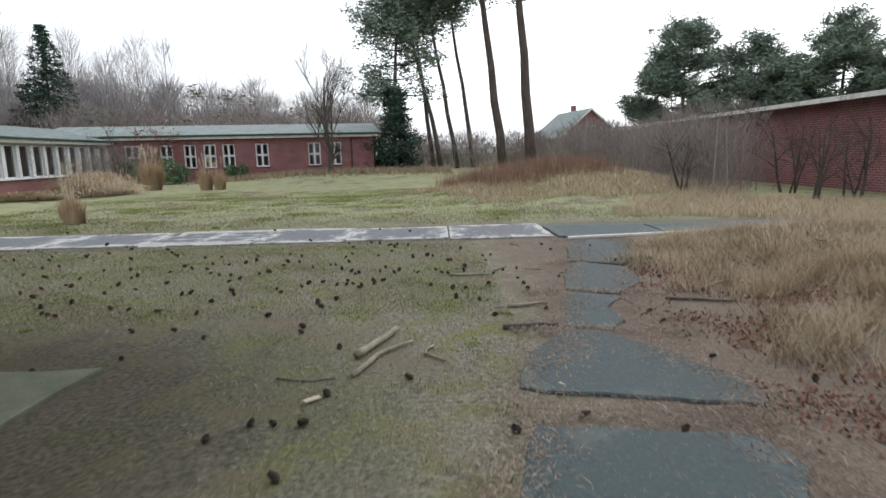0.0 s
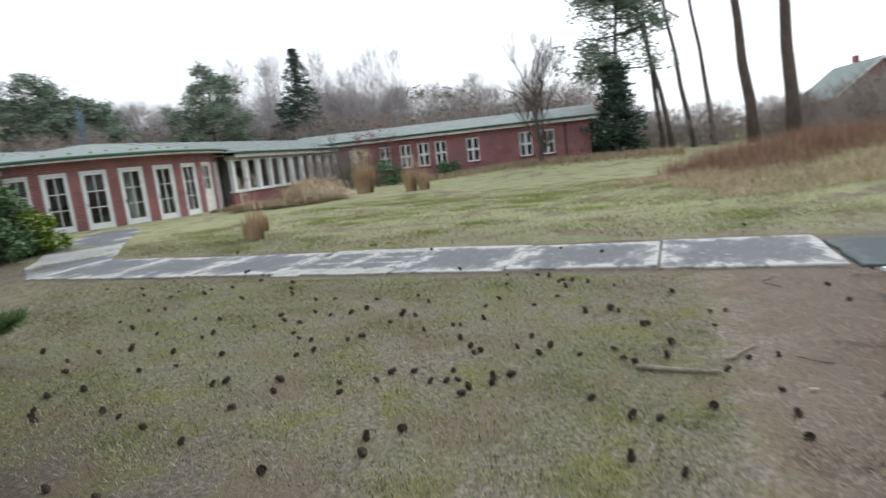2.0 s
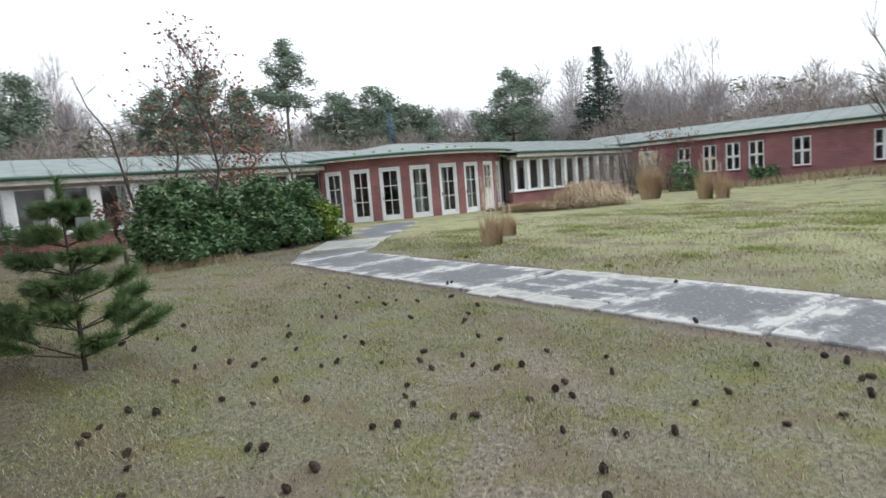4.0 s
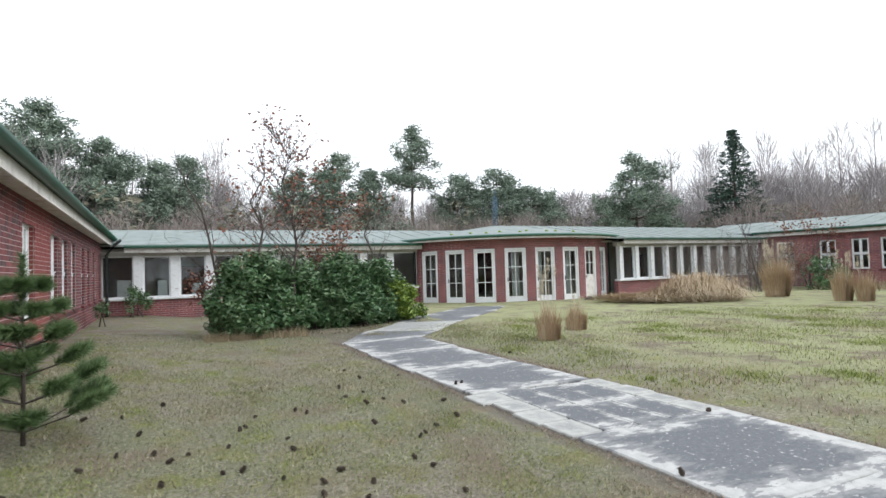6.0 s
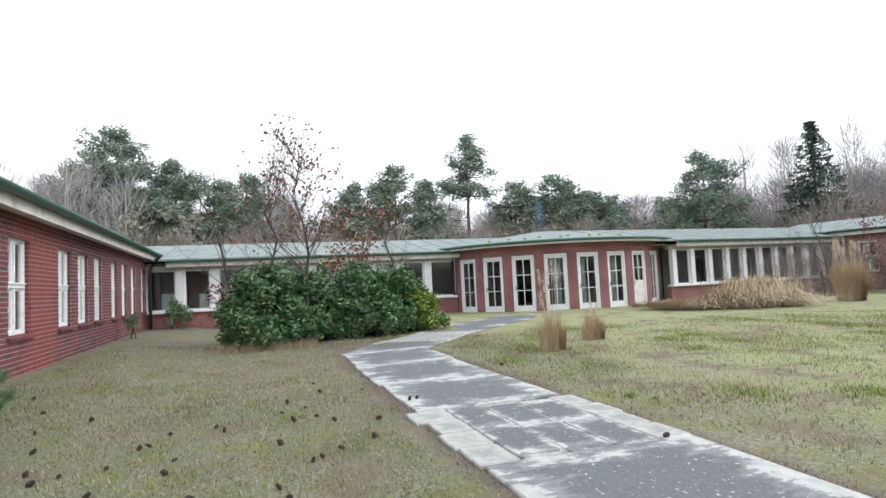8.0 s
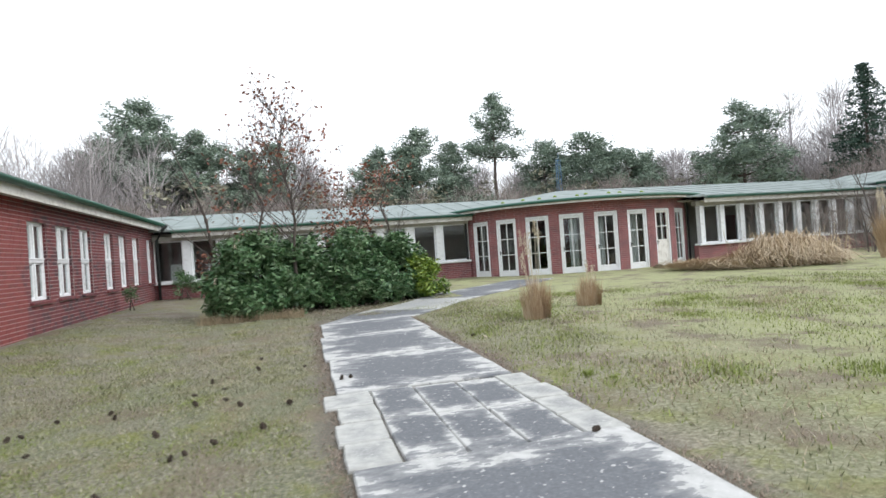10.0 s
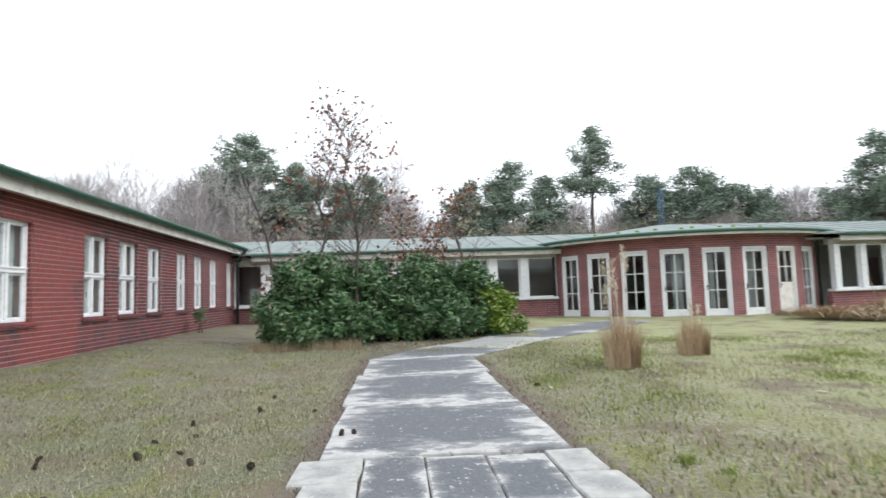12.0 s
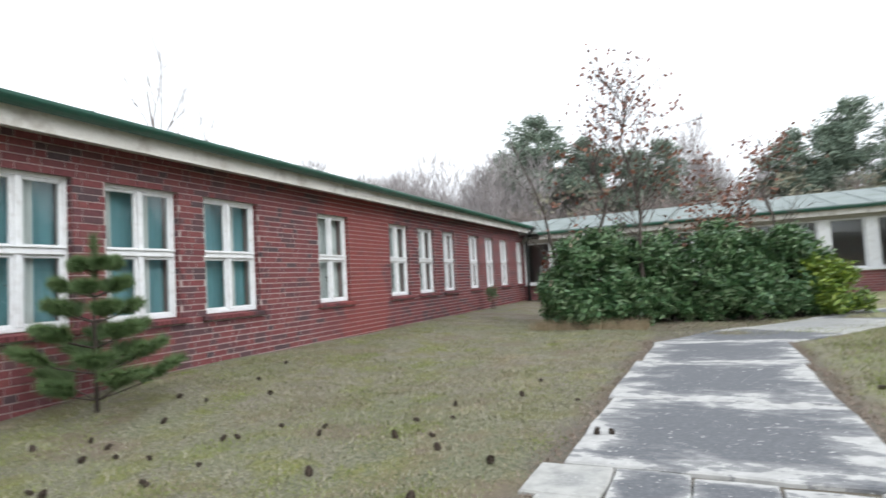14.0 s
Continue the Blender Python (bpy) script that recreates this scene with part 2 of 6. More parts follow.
def ground_mat():
    m, n, l, p = nodes_of("lawn_soil")
    tc = n.new("ShaderNodeTexCoord")
    o = tc.outputs["Object"]
    big = noise_tex(n, l, o, 0.35, 5.0, 0.6)
    mid = noise_tex(n, l, o, 2.2, 6.0, 0.65)
    fine = noise_tex(n, l, o, 30.0, 5.0, 0.7)
    grain = noise_tex(n, l, o, 120.0, 3.0, 0.7)
    straw = ramp(n, fine.outputs[0], l, [(0.3, (0.073, 0.064, 0.053)), (0.5, (0.194, 0.172, 0.141)), (0.7, (0.353, 0.318, 0.264))])
    green = ramp(n, fine.outputs[0], l, [(0.3, (0.064, 0.069, 0.040)), (0.5, (0.153, 0.158, 0.104)), (0.72, (0.281, 0.275, 0.194))])
    moss = ramp(n, fine.outputs[0], l, [(0.3, (0.088, 0.097, 0.027)), (0.7, (0.229, 0.233, 0.086))])
    litter = ramp(n, grain.outputs[0], l, [(0.3, (0.062, 0.049, 0.04)), (0.5, (0.155, 0.122, 0.098)), (0.72, (0.31, 0.26, 0.215))])
    f1 = ramp(n, big.outputs[0], l, [(0.42, (0, 0, 0)), (0.6, (1, 1, 1))])
    col = mix_col(n, l, f1.outputs[0], straw.outputs[0], green.outputs[0])
    f2 = ramp(n, mid.outputs[0], l, [(0.48, (0, 0, 0)), (0.62, (1, 1, 1))])
    col = mix_col(n, l, f2.outputs[0], col, moss.outputs[0])
    sp0 = n.new("ShaderNodeSeparateXYZ")
    l.new(o, sp0.inputs[0])
    north = n.new("ShaderNodeMapRange")
    north.inputs[1].default_value, north.inputs[2].default_value, north.inputs[4].default_value = 12.5, 17.0, 0.8
    l.new(sp0.outputs[1], north.inputs[0])
    turf = ramp(n, fine.outputs[0], l, [(0.3, (0.175, 0.19, 0.082)), (0.5, (0.305, 0.32, 0.165)), (0.7, (0.455, 0.455, 0.285))])
    col = mix_col(n, l, north.outputs[0], col, turf.outputs[0])
    bare = noise_tex(n, l, o, 1.1, 6.0, 0.7)
    f3 = ramp(n, bare.outputs[0], l, [(0.5, (0, 0, 0)), (0.62, (0.9, 0.9, 0.9))])
    col = mix_col(n, l, f3.outputs[0], col, litter.outputs[0])
    # dark trodden soil at the foot of the southern wing's end, shade painted in
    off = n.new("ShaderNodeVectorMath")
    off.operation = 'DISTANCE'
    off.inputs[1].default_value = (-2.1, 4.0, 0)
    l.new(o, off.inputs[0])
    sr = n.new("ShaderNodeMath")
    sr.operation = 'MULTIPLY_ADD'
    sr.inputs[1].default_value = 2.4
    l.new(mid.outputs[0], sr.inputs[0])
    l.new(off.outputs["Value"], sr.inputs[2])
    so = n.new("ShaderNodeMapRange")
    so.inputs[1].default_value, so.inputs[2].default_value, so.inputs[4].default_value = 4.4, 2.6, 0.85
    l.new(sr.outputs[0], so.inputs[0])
    shaded_soil = ramp(n, fine.outputs[0], l, [(0.3, (0.022, 0.02, 0.015)), (0.55, (0.055, 0.05, 0.036)), (0.75, (0.11, 0.10, 0.07))])
    col = mix_col(n, l, so.outputs[0], col, shaded_soil.outputs[0])
    # needle litter around the side path, with a ragged border
    sp = n.new("ShaderNodeSeparateXYZ")
    l.new(o, sp.inputs[0])
    east = n.new("ShaderNodeMath")
    east.operation = 'MULTIPLY_ADD'
    east.inputs[1].default_value = 2.0
    l.new(mid.outputs[0], east.inputs[0])
    l.new(sp.outputs[0], east.inputs[2])
    er = n.new("ShaderNodeMapRange")
    er.inputs[1].default_value, er.inputs[2].default_value = 2.7, 3.45
    l.new(east.outputs[0], er.inputs[0])
    nr = n.new("ShaderNodeMapRange")
    nr.inputs[1].default_value, nr.inputs[2].default_value = 13.6, 11.2
    l.new(sp.outputs[1], nr.inputs[0])
    ml = n.new("ShaderNodeMath")
    ml.operation = 'MULTIPLY'
    l.new(er.outputs[0], ml.inputs[0])
    l.new(nr.outputs[0], ml.inputs[1])
    col = mix_col(n, l, ml.outputs[0], col, litter.outputs[0])
    # bare soil fringe beside the garden path
    dy = n.new("ShaderNodeMath")
    dy.operation = 'SUBTRACT'
    dy.inputs[1].default_value = 12.2
    l.new(sp.outputs[1], dy.inputs[0])
    da = n.new("ShaderNodeMath")
    da.operation = 'ABSOLUTE'
    l.new(dy.outputs[0], da.inputs[0])
    dn = n.new("ShaderNodeMath")
    dn.operation = 'MULTIPLY_ADD'
    dn.inputs[1].default_value = 0.55
    l.new(mid.outputs[0], dn.inputs[0])
    l.new(da.outputs[0], dn.inputs[2])
    fr = n.new("ShaderNodeMapRange")
    fr.inputs[1].default_value, fr.inputs[2].default_value, fr.inputs[4].default_value = 1.48, 1.26, 0.9
    l.new(dn.outputs[0], fr.inputs[0])
    xr = n.new("ShaderNodeMapRange")
    xr.inputs[1].default_value, xr.inputs[2].default_value = -13.6, -12.6
    l.new(sp.outputs[0], xr.inputs[0])
    fm = n.new("ShaderNodeMath")
    fm.operation = 'MULTIPLY'
    l.new(fr.outputs[0], fm.inputs[0])
    l.new(xr.outputs[0], fm.inputs[1])
    rim_soil = ramp(n, grain.outputs[0], l, [(0.3, (0.05, 0.045, 0.038)), (0.5, (0.13, 0.115, 0.095)), (0.72, (0.27, 0.245, 0.21))])
    col = mix_col(n, l, fm.outputs[0], col, rim_soil.outputs[0])
    l.new(col, p.inputs["Base Color"])
    p.inputs["Roughness"].default_value = 0.95
    p.inputs["Specular IOR Level"].default_value = 0.15
    add_bump(n, l, p, fine.outputs[0], 0.45, 0.02)
    return m


def slab_mat(name, light, dark, edge=0.35):
    """Worn concrete: dark weathered film in the middle, bare pale rims."""
    m, n, l, p = nodes_of(name)
    tc = n.new("ShaderNodeTexCoord")
    oi = n.new("ShaderNodeObjectInfo")
    shift = n.new("ShaderNodeVectorMath")
    shift.operation = 'ADD'
    l.new(tc.outputs["Object"], shift.inputs[0])
    l.new(oi.outputs["Location"], shift.inputs[1])
    streak = n.new("ShaderNodeVectorMath")
    streak.operation = 'MULTIPLY'
    streak.inputs[1].default_value = (1.7, 0.75, 1.0)
    l.new(shift.outputs[0], streak.inputs[0])
    a = noise_tex(n, l, streak.outputs[0], 2.3, 9.0, 0.68)
    fleck = noise_tex(n, l, shift.outputs[0], 26.0, 3.0, 0.55)
    b = noise_tex(n, l, shift.outputs[0], 45.0, 4.0, 0.7)
    c = noise_tex(n, l, shift.outputs[0], 9.0, 4.0, 0.6)
    sp = n.new("ShaderNodeSeparateXYZ")
    l.new(tc.outputs["Generated"], sp.inputs[0])
    ds = []
    for i in (0, 1):
        s = n.new("ShaderNodeMath")
        s.operation = 'SUBTRACT'
        s.inputs[1].default_value = 0.5
        l.new(sp.outputs[i], s.inputs[0])
        ab = n.new("ShaderNodeMath")
        ab.operation = 'ABSOLUTE'
        l.new(s.outputs[0], ab.inputs[0])
        ds.append(ab)
    mxn = n.new("ShaderNodeMath")
    mxn.operation = 'MAXIMUM'
    l.new(ds[0].outputs[0], mxn.inputs[0])
    l.new(ds[1].outputs[0], mxn.inputs[1])
    wob = n.new("ShaderNodeMath")
    wob.operation = 'MULTIPLY_ADD'
    wob.inputs[1].default_value = 1.1
    l.new(a.outputs[0], wob.inputs[0])
    l.new(mxn.outputs[0], wob.inputs[2])
    rim = ramp(n, wob.outputs[0], l, [(edge + 0.50, (0, 0, 0)), (edge + 0.66, (0.45, 0.45, 0.45)), (edge + 0.80, (1, 1, 1))])
    dk = ramp(n, b.outputs[0], l, [(0.3, tuple(x * 0.75 for x in dark)), (0.55, dark), (0.75, tuple(x * 1.5 for x in dark))])
    lt = ramp(n, c.outputs[0], l, [(0.3, tuple(x * 0.72 for x in light)), (0.6, light)])
    col = mix_col(n, l, rim.outputs[0], dk.outputs[0], lt.outputs[0])
    sp2 = ramp(n, c.outputs[0], l, [(0.66, (0, 0, 0)), (0.72, (0.8, 0.8, 0.8))])
    col = mix_col(n, l, sp2.outputs[0], col, tuple(min(1, x * 1.15) for x in light))
    sp3 = ramp(n, fleck.outputs[0], l, [(0.655, (0, 0, 0)), (0.69, (0.7, 0.7, 0.7))])
    col = mix_col(n, l, sp3.outputs[0], col, tuple(min(1, x * 1.2) for x in light))
    l.new(col, p.inputs["Base Color"])
    p.inputs["Roughness"].default_value = 0.85
    add_bump(n, l, p, b.outputs[0], 0.35, 0.004)
    return m


MORTAR = surf("lime_mortar", [(0.40, 0.33, 0.32), (0.52, 0.44, 0.42)], 20, 120, 0.95, 0.3)
BRICK1 = single_brick_mat()
BRICKX, BRICKY = brick_mat("brick_masonry_x", 0), brick_mat("brick_masonry_y", 1)
WHITE = surf("flaking_white_paint", [(0.72, 0.74, 0.76), (0.83, 0.85, 0.87)], 6, 50, 0.5, 0.2, ((0.40, 0.38, 0.35), 11.0, 0.35))
CREAM = surf("weathered_cream_paint", [(0.62, 0.60, 0.56), (0.75, 0.74, 0.71)], 3, 40, 0.7, 0.25, ((0.24, 0.20, 0.16), 4.0, 0.5))
PLASTER = surf("grey_plaster", [(0.36, 0.35, 0.31), (0.46, 0.45, 0.41)], 3, 50, 0.85, 0.25, ((0.22, 0.21, 0.18), 2.0, 0.4))
GREEN = surf("green_gutter_paint", [(0.016, 0.085, 0.058), (0.03, 0.12, 0.082)], 5, 60, 0.45, 0.15, ((0.05, 0.06, 0.05), 5.0, 0.4))
ROOF = surf("mossy_roofing_felt", [(0.18, 0.215, 0.21), (0.27, 0.31, 0.305)], 1.2, 30, 0.85, 0.4, ((0.12, 0.15, 0.125), 1.5, 0.6))
DARKROOF = surf("brown_roofing_felt", [(0.13, 0.125, 0.12), (0.2, 0.195, 0.19)], 1.5, 30, 0.9, 0.4)
GLASS = glass_mat()
TEAL = surf("teal_roller_blind", [(0.12, 0.26, 0.295), (0.155, 0.315, 0.35)], 3, 200, 0.9, 0.1, stretch=(6, 6, 0.4))
LINEN = surf("pale_curtain_cloth", [(0.52, 0.54, 0.53), (0.72, 0.74, 0.73)], 5, 150, 0.95, 0.2, stretch=(8, 8, 0.3))
INSIDE = surf("dusty_interior_plaster", [(0.30, 0.29, 0.27), (0.40, 0.39, 0.37)], 2, 30, 0.9, 0.1)
SCREED = surf("dark_interior_floor", [(0.08, 0.07, 0.06), (0.13, 0.12, 0.11)], 3, 40, 0.8, 0.1)
IRON = surf("dark_cast_iron", [(0.02, 0.025, 0.025), (0.04, 0.045, 0.045)], 10, 80, 0.6, 0.2)
BLUEIRON = surf("faded_blue_paint", [(0.06, 0.14, 0.24), (0.10, 0.20, 0.32)], 10, 80, 0.6, 0.2)
BARK = surf("grey_brown_bark", [(0.045, 0.035, 0.03), (0.12, 0.10, 0.085)], 6, 40, 0.95, 0.7, stretch=(1, 1, 0.25), dist=0.03)
PINEBARK = surf("pine_bark", [(0.05, 0.04, 0.035), (0.15, 0.115, 0.10)], 5, 30, 0.95, 0.7, stretch=(1, 1, 0.3), dist=0.03)
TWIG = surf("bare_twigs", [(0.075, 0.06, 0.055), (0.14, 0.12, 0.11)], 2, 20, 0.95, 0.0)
# paler copy of the twigs, with distance haze put into the colour
HAZEDTWIG = surf("hazed_bare_twigs", [(0.156, 0.138, 0.132), (0.252, 0.228, 0.222)], 0.3, 3, 0.95, 0.0)
PALEBIRCH = surf("pale_bark", [(0.30, 0.28, 0.26), (0.42, 0.40, 0.37)], 2, 20, 0.9, 0.2)
DEADWOOD = surf("lichened_dead_wood", [(0.16, 0.13, 0.09), (0.36, 0.33, 0.26)], 12, 70, 0.95, 0.6, ((0.32, 0.34, 0.25), 14.0, 0.6), dist=0.01)
CONE = surf("pine_cone_scales", [(0.028, 0.02, 0.015), (0.09, 0.065, 0.048)], 60, 200, 0.85, 0.4)
# needle greens lightened and greyed: the haze over far crowns is in the colour
NEEDLE = leafy("pine_needles", [(0.103, 0.149, 0.115), (0.161, 0.218, 0.167), (0.218, 0.276, 0.207)])
FIRN = leafy("fir_needles", [(0.02, 0.045, 0.036), (0.035, 0.07, 0.053), (0.06, 0.10, 0.07)])
RHODO = leafy("rhododendron_leaves", [(0.020, 0.050, 0.024), (0.039, 0.097, 0.040), (0.066, 0.143, 0.055), (0.105, 0.189, 0.080), (0.172, 0.244, 0.130)], 0.45, 0.45, 1.6)
RHODOY = leafy("yellowed_leaves", [(0.05, 0.11, 0.02), (0.12, 0.2, 0.03), (0.22, 0.29, 0.04)], 0.45, 0.5)
BROWNLEAF = leafy("dry_brown_leaves", [(0.10, 0.04, 0.03), (0.19, 0.075, 0.05), (0.27, 0.13, 0.085)])
RUST = leafy("rust_brown_stalks", [(0.14, 0.075, 0.055), (0.24, 0.14, 0.10), (0.36, 0.25, 0.18)])
STRAW = leafy("dry_straw", [(0.16, 0.115, 0.07), (0.27, 0.21, 0.13), (0.40, 0.33, 0.22)])
PAMPAS = leafy("pampas_blades", [(0.27, 0.175, 0.105), (0.40, 0.28, 0.17), (0.54, 0.43, 0.30)])
PALESTRAW = leafy("bleached_straw", [(0.30, 0.22, 0.14), (0.45, 0.35, 0.235), (0.58, 0.48, 0.35)])
PLUME = leafy("pampas_plumes", [(0.45, 0.38, 0.28), (0.62, 0.55, 0.43)])
BLADE = leafy("lawn_blades", [(0.068, 0.08, 0.038), (0.13, 0.147, 0.075), (0.205, 0.212, 0.125), (0.30, 0.29, 0.20), (0.42, 0.395, 0.31)], 0.8, 0.15, 1.4)
MOSSBLADE = leafy("moss_tips", [(0.115, 0.149, 0.040), (0.201, 0.247, 0.069), (0.299, 0.333, 0.115)], 0.85, 0.12)
TANBLADE = leafy("tan_dead_grass", [(0.18, 0.14, 0.092), (0.32, 0.265, 0.185), (0.48, 0.42, 0.31)], 0.9, 0.1)
CHIP = leafy("pale_chips", [(0.3, 0.24, 0.17), (0.5, 0.44, 0.35)], 0.9, 0.1)
NEEDLITTER = leafy("fallen_needles", [(0.12, 0.088, 0.068), (0.22, 0.17, 0.135), (0.36, 0.295, 0.24)], 0.9, 0.1)
HAZE = leafy("winter_twig_sprays", [(0.235, 0.212, 0.21), (0.345, 0.318, 0.316), (0.45, 0.425, 0.43)], 0.95, 0.05)
BRUSH = leafy("brown_thicket_twigs", [(0.165, 0.138, 0.128), (0.25, 0.215, 0.20), (0.34, 0.30, 0.285)], 0.95, 0.05)
GROUND = ground_mat()
SLAB = slab_mat("worn_path_concrete", (0.47, 0.47, 0.46), (0.125, 0.132, 0.145))
SLABB = slab_mat("damp_bluish_concrete", (0.085, 0.11, 0.112), (0.05, 0.073, 0.078), 0.42)
PALESLAB = slab_mat("pale_flagstone", (0.43, 0.43, 0.41), (0.29, 0.295, 0.29), 0.15)
LINEPAINT = surf("white_kerb_stone", [(0.55, 0.56, 0.56), (0.75, 0.76, 0.76)], 8, 60, 0.8, 0.2)


# ---- ground ----
def smooth(a, b, x):
    t = np.clip((x - a) / (b - a), 0, 1)
    return t * t * (3 - 2 * t)


def gz(x, y):
    """Height of the ground."""
    x, y = np.asarray(x, float), np.asarray(y, float)
    z = 0.2 * smooth(9.0, 6.0, y) * smooth(-3.0, -6.0, x)
    z = z + 0.07 * smooth(13.4, 15.0, y) * smooth(2.0, -3.0, x)
    z = z + 0.9 * np.exp(-(((x - 5.8) / 4.2) ** 2 + ((y - 21.8) / 3.6) ** 2))
    z = z + 0.34 * smooth(4.3, 6.4, x) * smooth(11.2, 8.5, y) * smooth(60, 30, x)
    z = z + 0.4 * smooth(30, 38, y) * smooth(-14, -6, x) * smooth(70, 50, y)
    w = 0.018 * np.sin(x * 1.7 + np.sin(y * 1.3)) * np.cos(y * 1.9 + 0.7 * x) + 0.008 * np.sin(5.1 * x + 2.2 * y) * np.sin(4.3 * y - 1.2 * x)
    w = w * (1 - 0.6 * smooth(13.0, 15.0, y))
    onpath = smooth(10.7, 11.1, y) * smooth(13.7, 13.3, y) * smooth(-11.8, -11.0, x) * smooth(9.5, 9.0, x)
    side = smooth(1.3, 1.7, x) * smooth(4.3, 3.9, x) * smooth(11.2, 10.9, y)
    return z + w * (1 - np.maximum(onpath, side)) - 0.02 * np.maximum(onpath, side)


def build_ground():
    xs = np.concatenate([[-1500, -700, -300, -150, -100, -75], np.arange(-60, -24, 2.0), np.arange(-24, 14, 0.25), np.arange(14, 50, 2.0), [60, 90, 150, 300, 700, 1500]])
    ys = np.concatenate([[-1500, -700, -300, -120, -60, -30, -15, -8], np.arange(-4, 32, 0.25), np.arange(32, 60, 1.5), [60, 70, 90, 150, 300, 700, 1500]])
    gx, gy = np.meshgrid(xs, ys)
    g = Mesh()
    nx, ny = len(xs), len(ys)
    g.add(np.column_stack([gx.ravel(), gy.ravel(), gz(gx, gy).ravel()]),
          [(j * nx + i, j * nx + i + 1, (j + 1) * nx + i + 1, (j + 1) * nx + i) for j in range(ny - 1) for i in range(nx - 1)], True)
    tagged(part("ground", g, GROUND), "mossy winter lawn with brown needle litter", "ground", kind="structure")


build_ground()


# ---- paths ----
def slab_mesh(poly, thick=0.05):
    """A flat slab from its outline, with a worn chamfered rim."""
    m = Mesh()
    c = np.mean(poly, axis=0)
    k = len(poly)
    inner = [c + (p - c) * (1 - 0.012 / max(np.linalg.norm(p - c), 0.1)) for p in poly]
    vs = [(p[0], p[1], -thick) for p in poly] + [(p[0], p[1], -0.012) for p in poly] + [(p[0], p[1], 0) for p in inner]
    fs = [tuple(range(2 * k, 3 * k))]
    for r in (0, 1):
        fs += [(r * k + i, r * k + (i + 1) % k, (r + 1) * k + (i + 1) % k, (r + 1) * k + i) for i in range(k)]
    return m.add(vs, fs)


def ragged(x0, x1, y0, y1, wob, step=0.3, round_off=0.012):
    """A rectangle with an uneven outline, around its own middle."""
    pts = []
    cx, cy = (x0 + x1) / 2, (y0 + y1) / 2
    for a, b in (((x0, y0), (x1, y0)), ((x1, y0), (x1, y1)), ((x1, y1), (x0, y1)), ((x0, y1), (x0, y0))):
        a, b = np.array(a), np.array(b)
        k = max(2, int(np.linalg.norm(b - a) / step))
        for i in range(k):
            t = i / k
            p = a + (b - a) * t
            if i == 0:
                p = p + (np.array((cx, cy)) - p) / np.linalg.norm(np.array((cx, cy)) - p) * round_off
            pts.append(p + rng.uniform(-wob, wob, 2) - (cx, cy))
    return pts, (cx, cy)


def slab(parent, x0, x1, y0, y1, mat, wob=0.02, z=0.012, tilt=0.0, rz=0.0):
    pts, c = ragged(x0, x1, y0, y1, wob)
    ob = part("slab", slab_mesh(pts), mat, parent)
    ob.matrix_world = pose(c[0], c[1], z, rng.normal(0, 0.25) + tilt, rng.normal(0, 0.25), rz)
    return ob


garden_path = thing("garden_path", "weathered concrete slab path crossing the lawn", "path", kind="structure")
JOINTS = [-10.6, -8.6, -6.4, -4.46, -2.45, -0.7, 1.25, 3.2]
for a, b in zip(JOINTS, JOINTS[1:]):
    if a == -4.46:
        continue
    slab(garden_path, a + 0.012, b - 0.012, 11.3 + rng.uniform(-0.05, 0.05), 13.1 + rng.uniform(-0.06, 0.06), SLAB, 0.014)
# smaller flags between the large slabs
for i in range(4):
    xa, xb = -4.45 + 0.5 * i, -4.45 + 0.5 * i + 0.492
    slab(garden_path, xa, xb, 11.22 + rng.uniform(-0.07, 0.05), 11.6, PALESLAB, 0.008)
    slab(garden_path, xa + 0.03, xb + 0.028, 12.87, 13.25 + rng.uniform(-0.08, 0.08), PALESLAB, 0.008, 0.012)
for i in range(2):
    for j in range(3):
        slab(garden_path, -4.45 + 1.0 * i + 0.05 * j, -4.45 + 1.0 * i + 0.992 + 0.05 * j, 11.61 + 0.42 * j, 11.61 + 0.42 * j + 0.412, SLAB, 0.006)
# eastern end, damp and bluish
for a, b, y0, y1 in ((3.25, 5.3, 11.2, 12.75), (5.33, 7.4, 11.3, 12.6), (7.43, 9.3, 11.4, 12.5)):
    slab(garden_path, a, b, y0, y1, SLABB, 0.03)
kerb = Mesh().box((0, 0, 0), (2.5, 0.07, 0.05), bevel=0.008)
kerb = part("kerb_stone", kerb, LINEPAINT, garden_path, "pale edging stone")
kerb.matrix_world = pose(4.6, 11.08, 0.02, 0, 0, 8)

# branch that bends to the pavilion
branch_path = thing("pavilion_path", "pale cracked concrete path leading to the pavilion", "path", kind="structure")
NORTH_RIM = [(-10.62, 13.15), (-11.5, 14.1), (-12.7, 15.2), (-14.1, 16.6), (-15.6, 18.1), (-17.4, 19.6)]
SOUTH_RIM = [(-10.62, 11.3), (-12.5, 12.4), (-14.2, 13.9), (-15.7, 15.4), (-17.0, 16.9), (-18.4, 18.4)]
for i in range(5):
    quad = [np.array(q) for q in (SOUTH_RIM[i], NORTH_RIM[i], NORTH_RIM[i + 1], SOUTH_RIM[i + 1])]
    c = np.mean(quad, axis=0)
    pts = []
    for a, b in zip(quad, quad[1:] + quad[:1]):
        k = max(2, int(np.linalg.norm(b - a) / 0.3))
        pts += [(a + (b - a) * t / k - c) * 0.992 + rng.uniform(-0.015, 0.015, 2) for t in range(k)]
    ob = part("slab", slab_mesh(pts[::-1], 0.09), PALESLAB if i == 1 else SLAB, branch_path)
    for v in ob.data.vertices:
        v.co.z += float(gz(v.co.x + c[0], v.co.y + c[1]))
    ob.location = (c[0], c[1], 0.022)


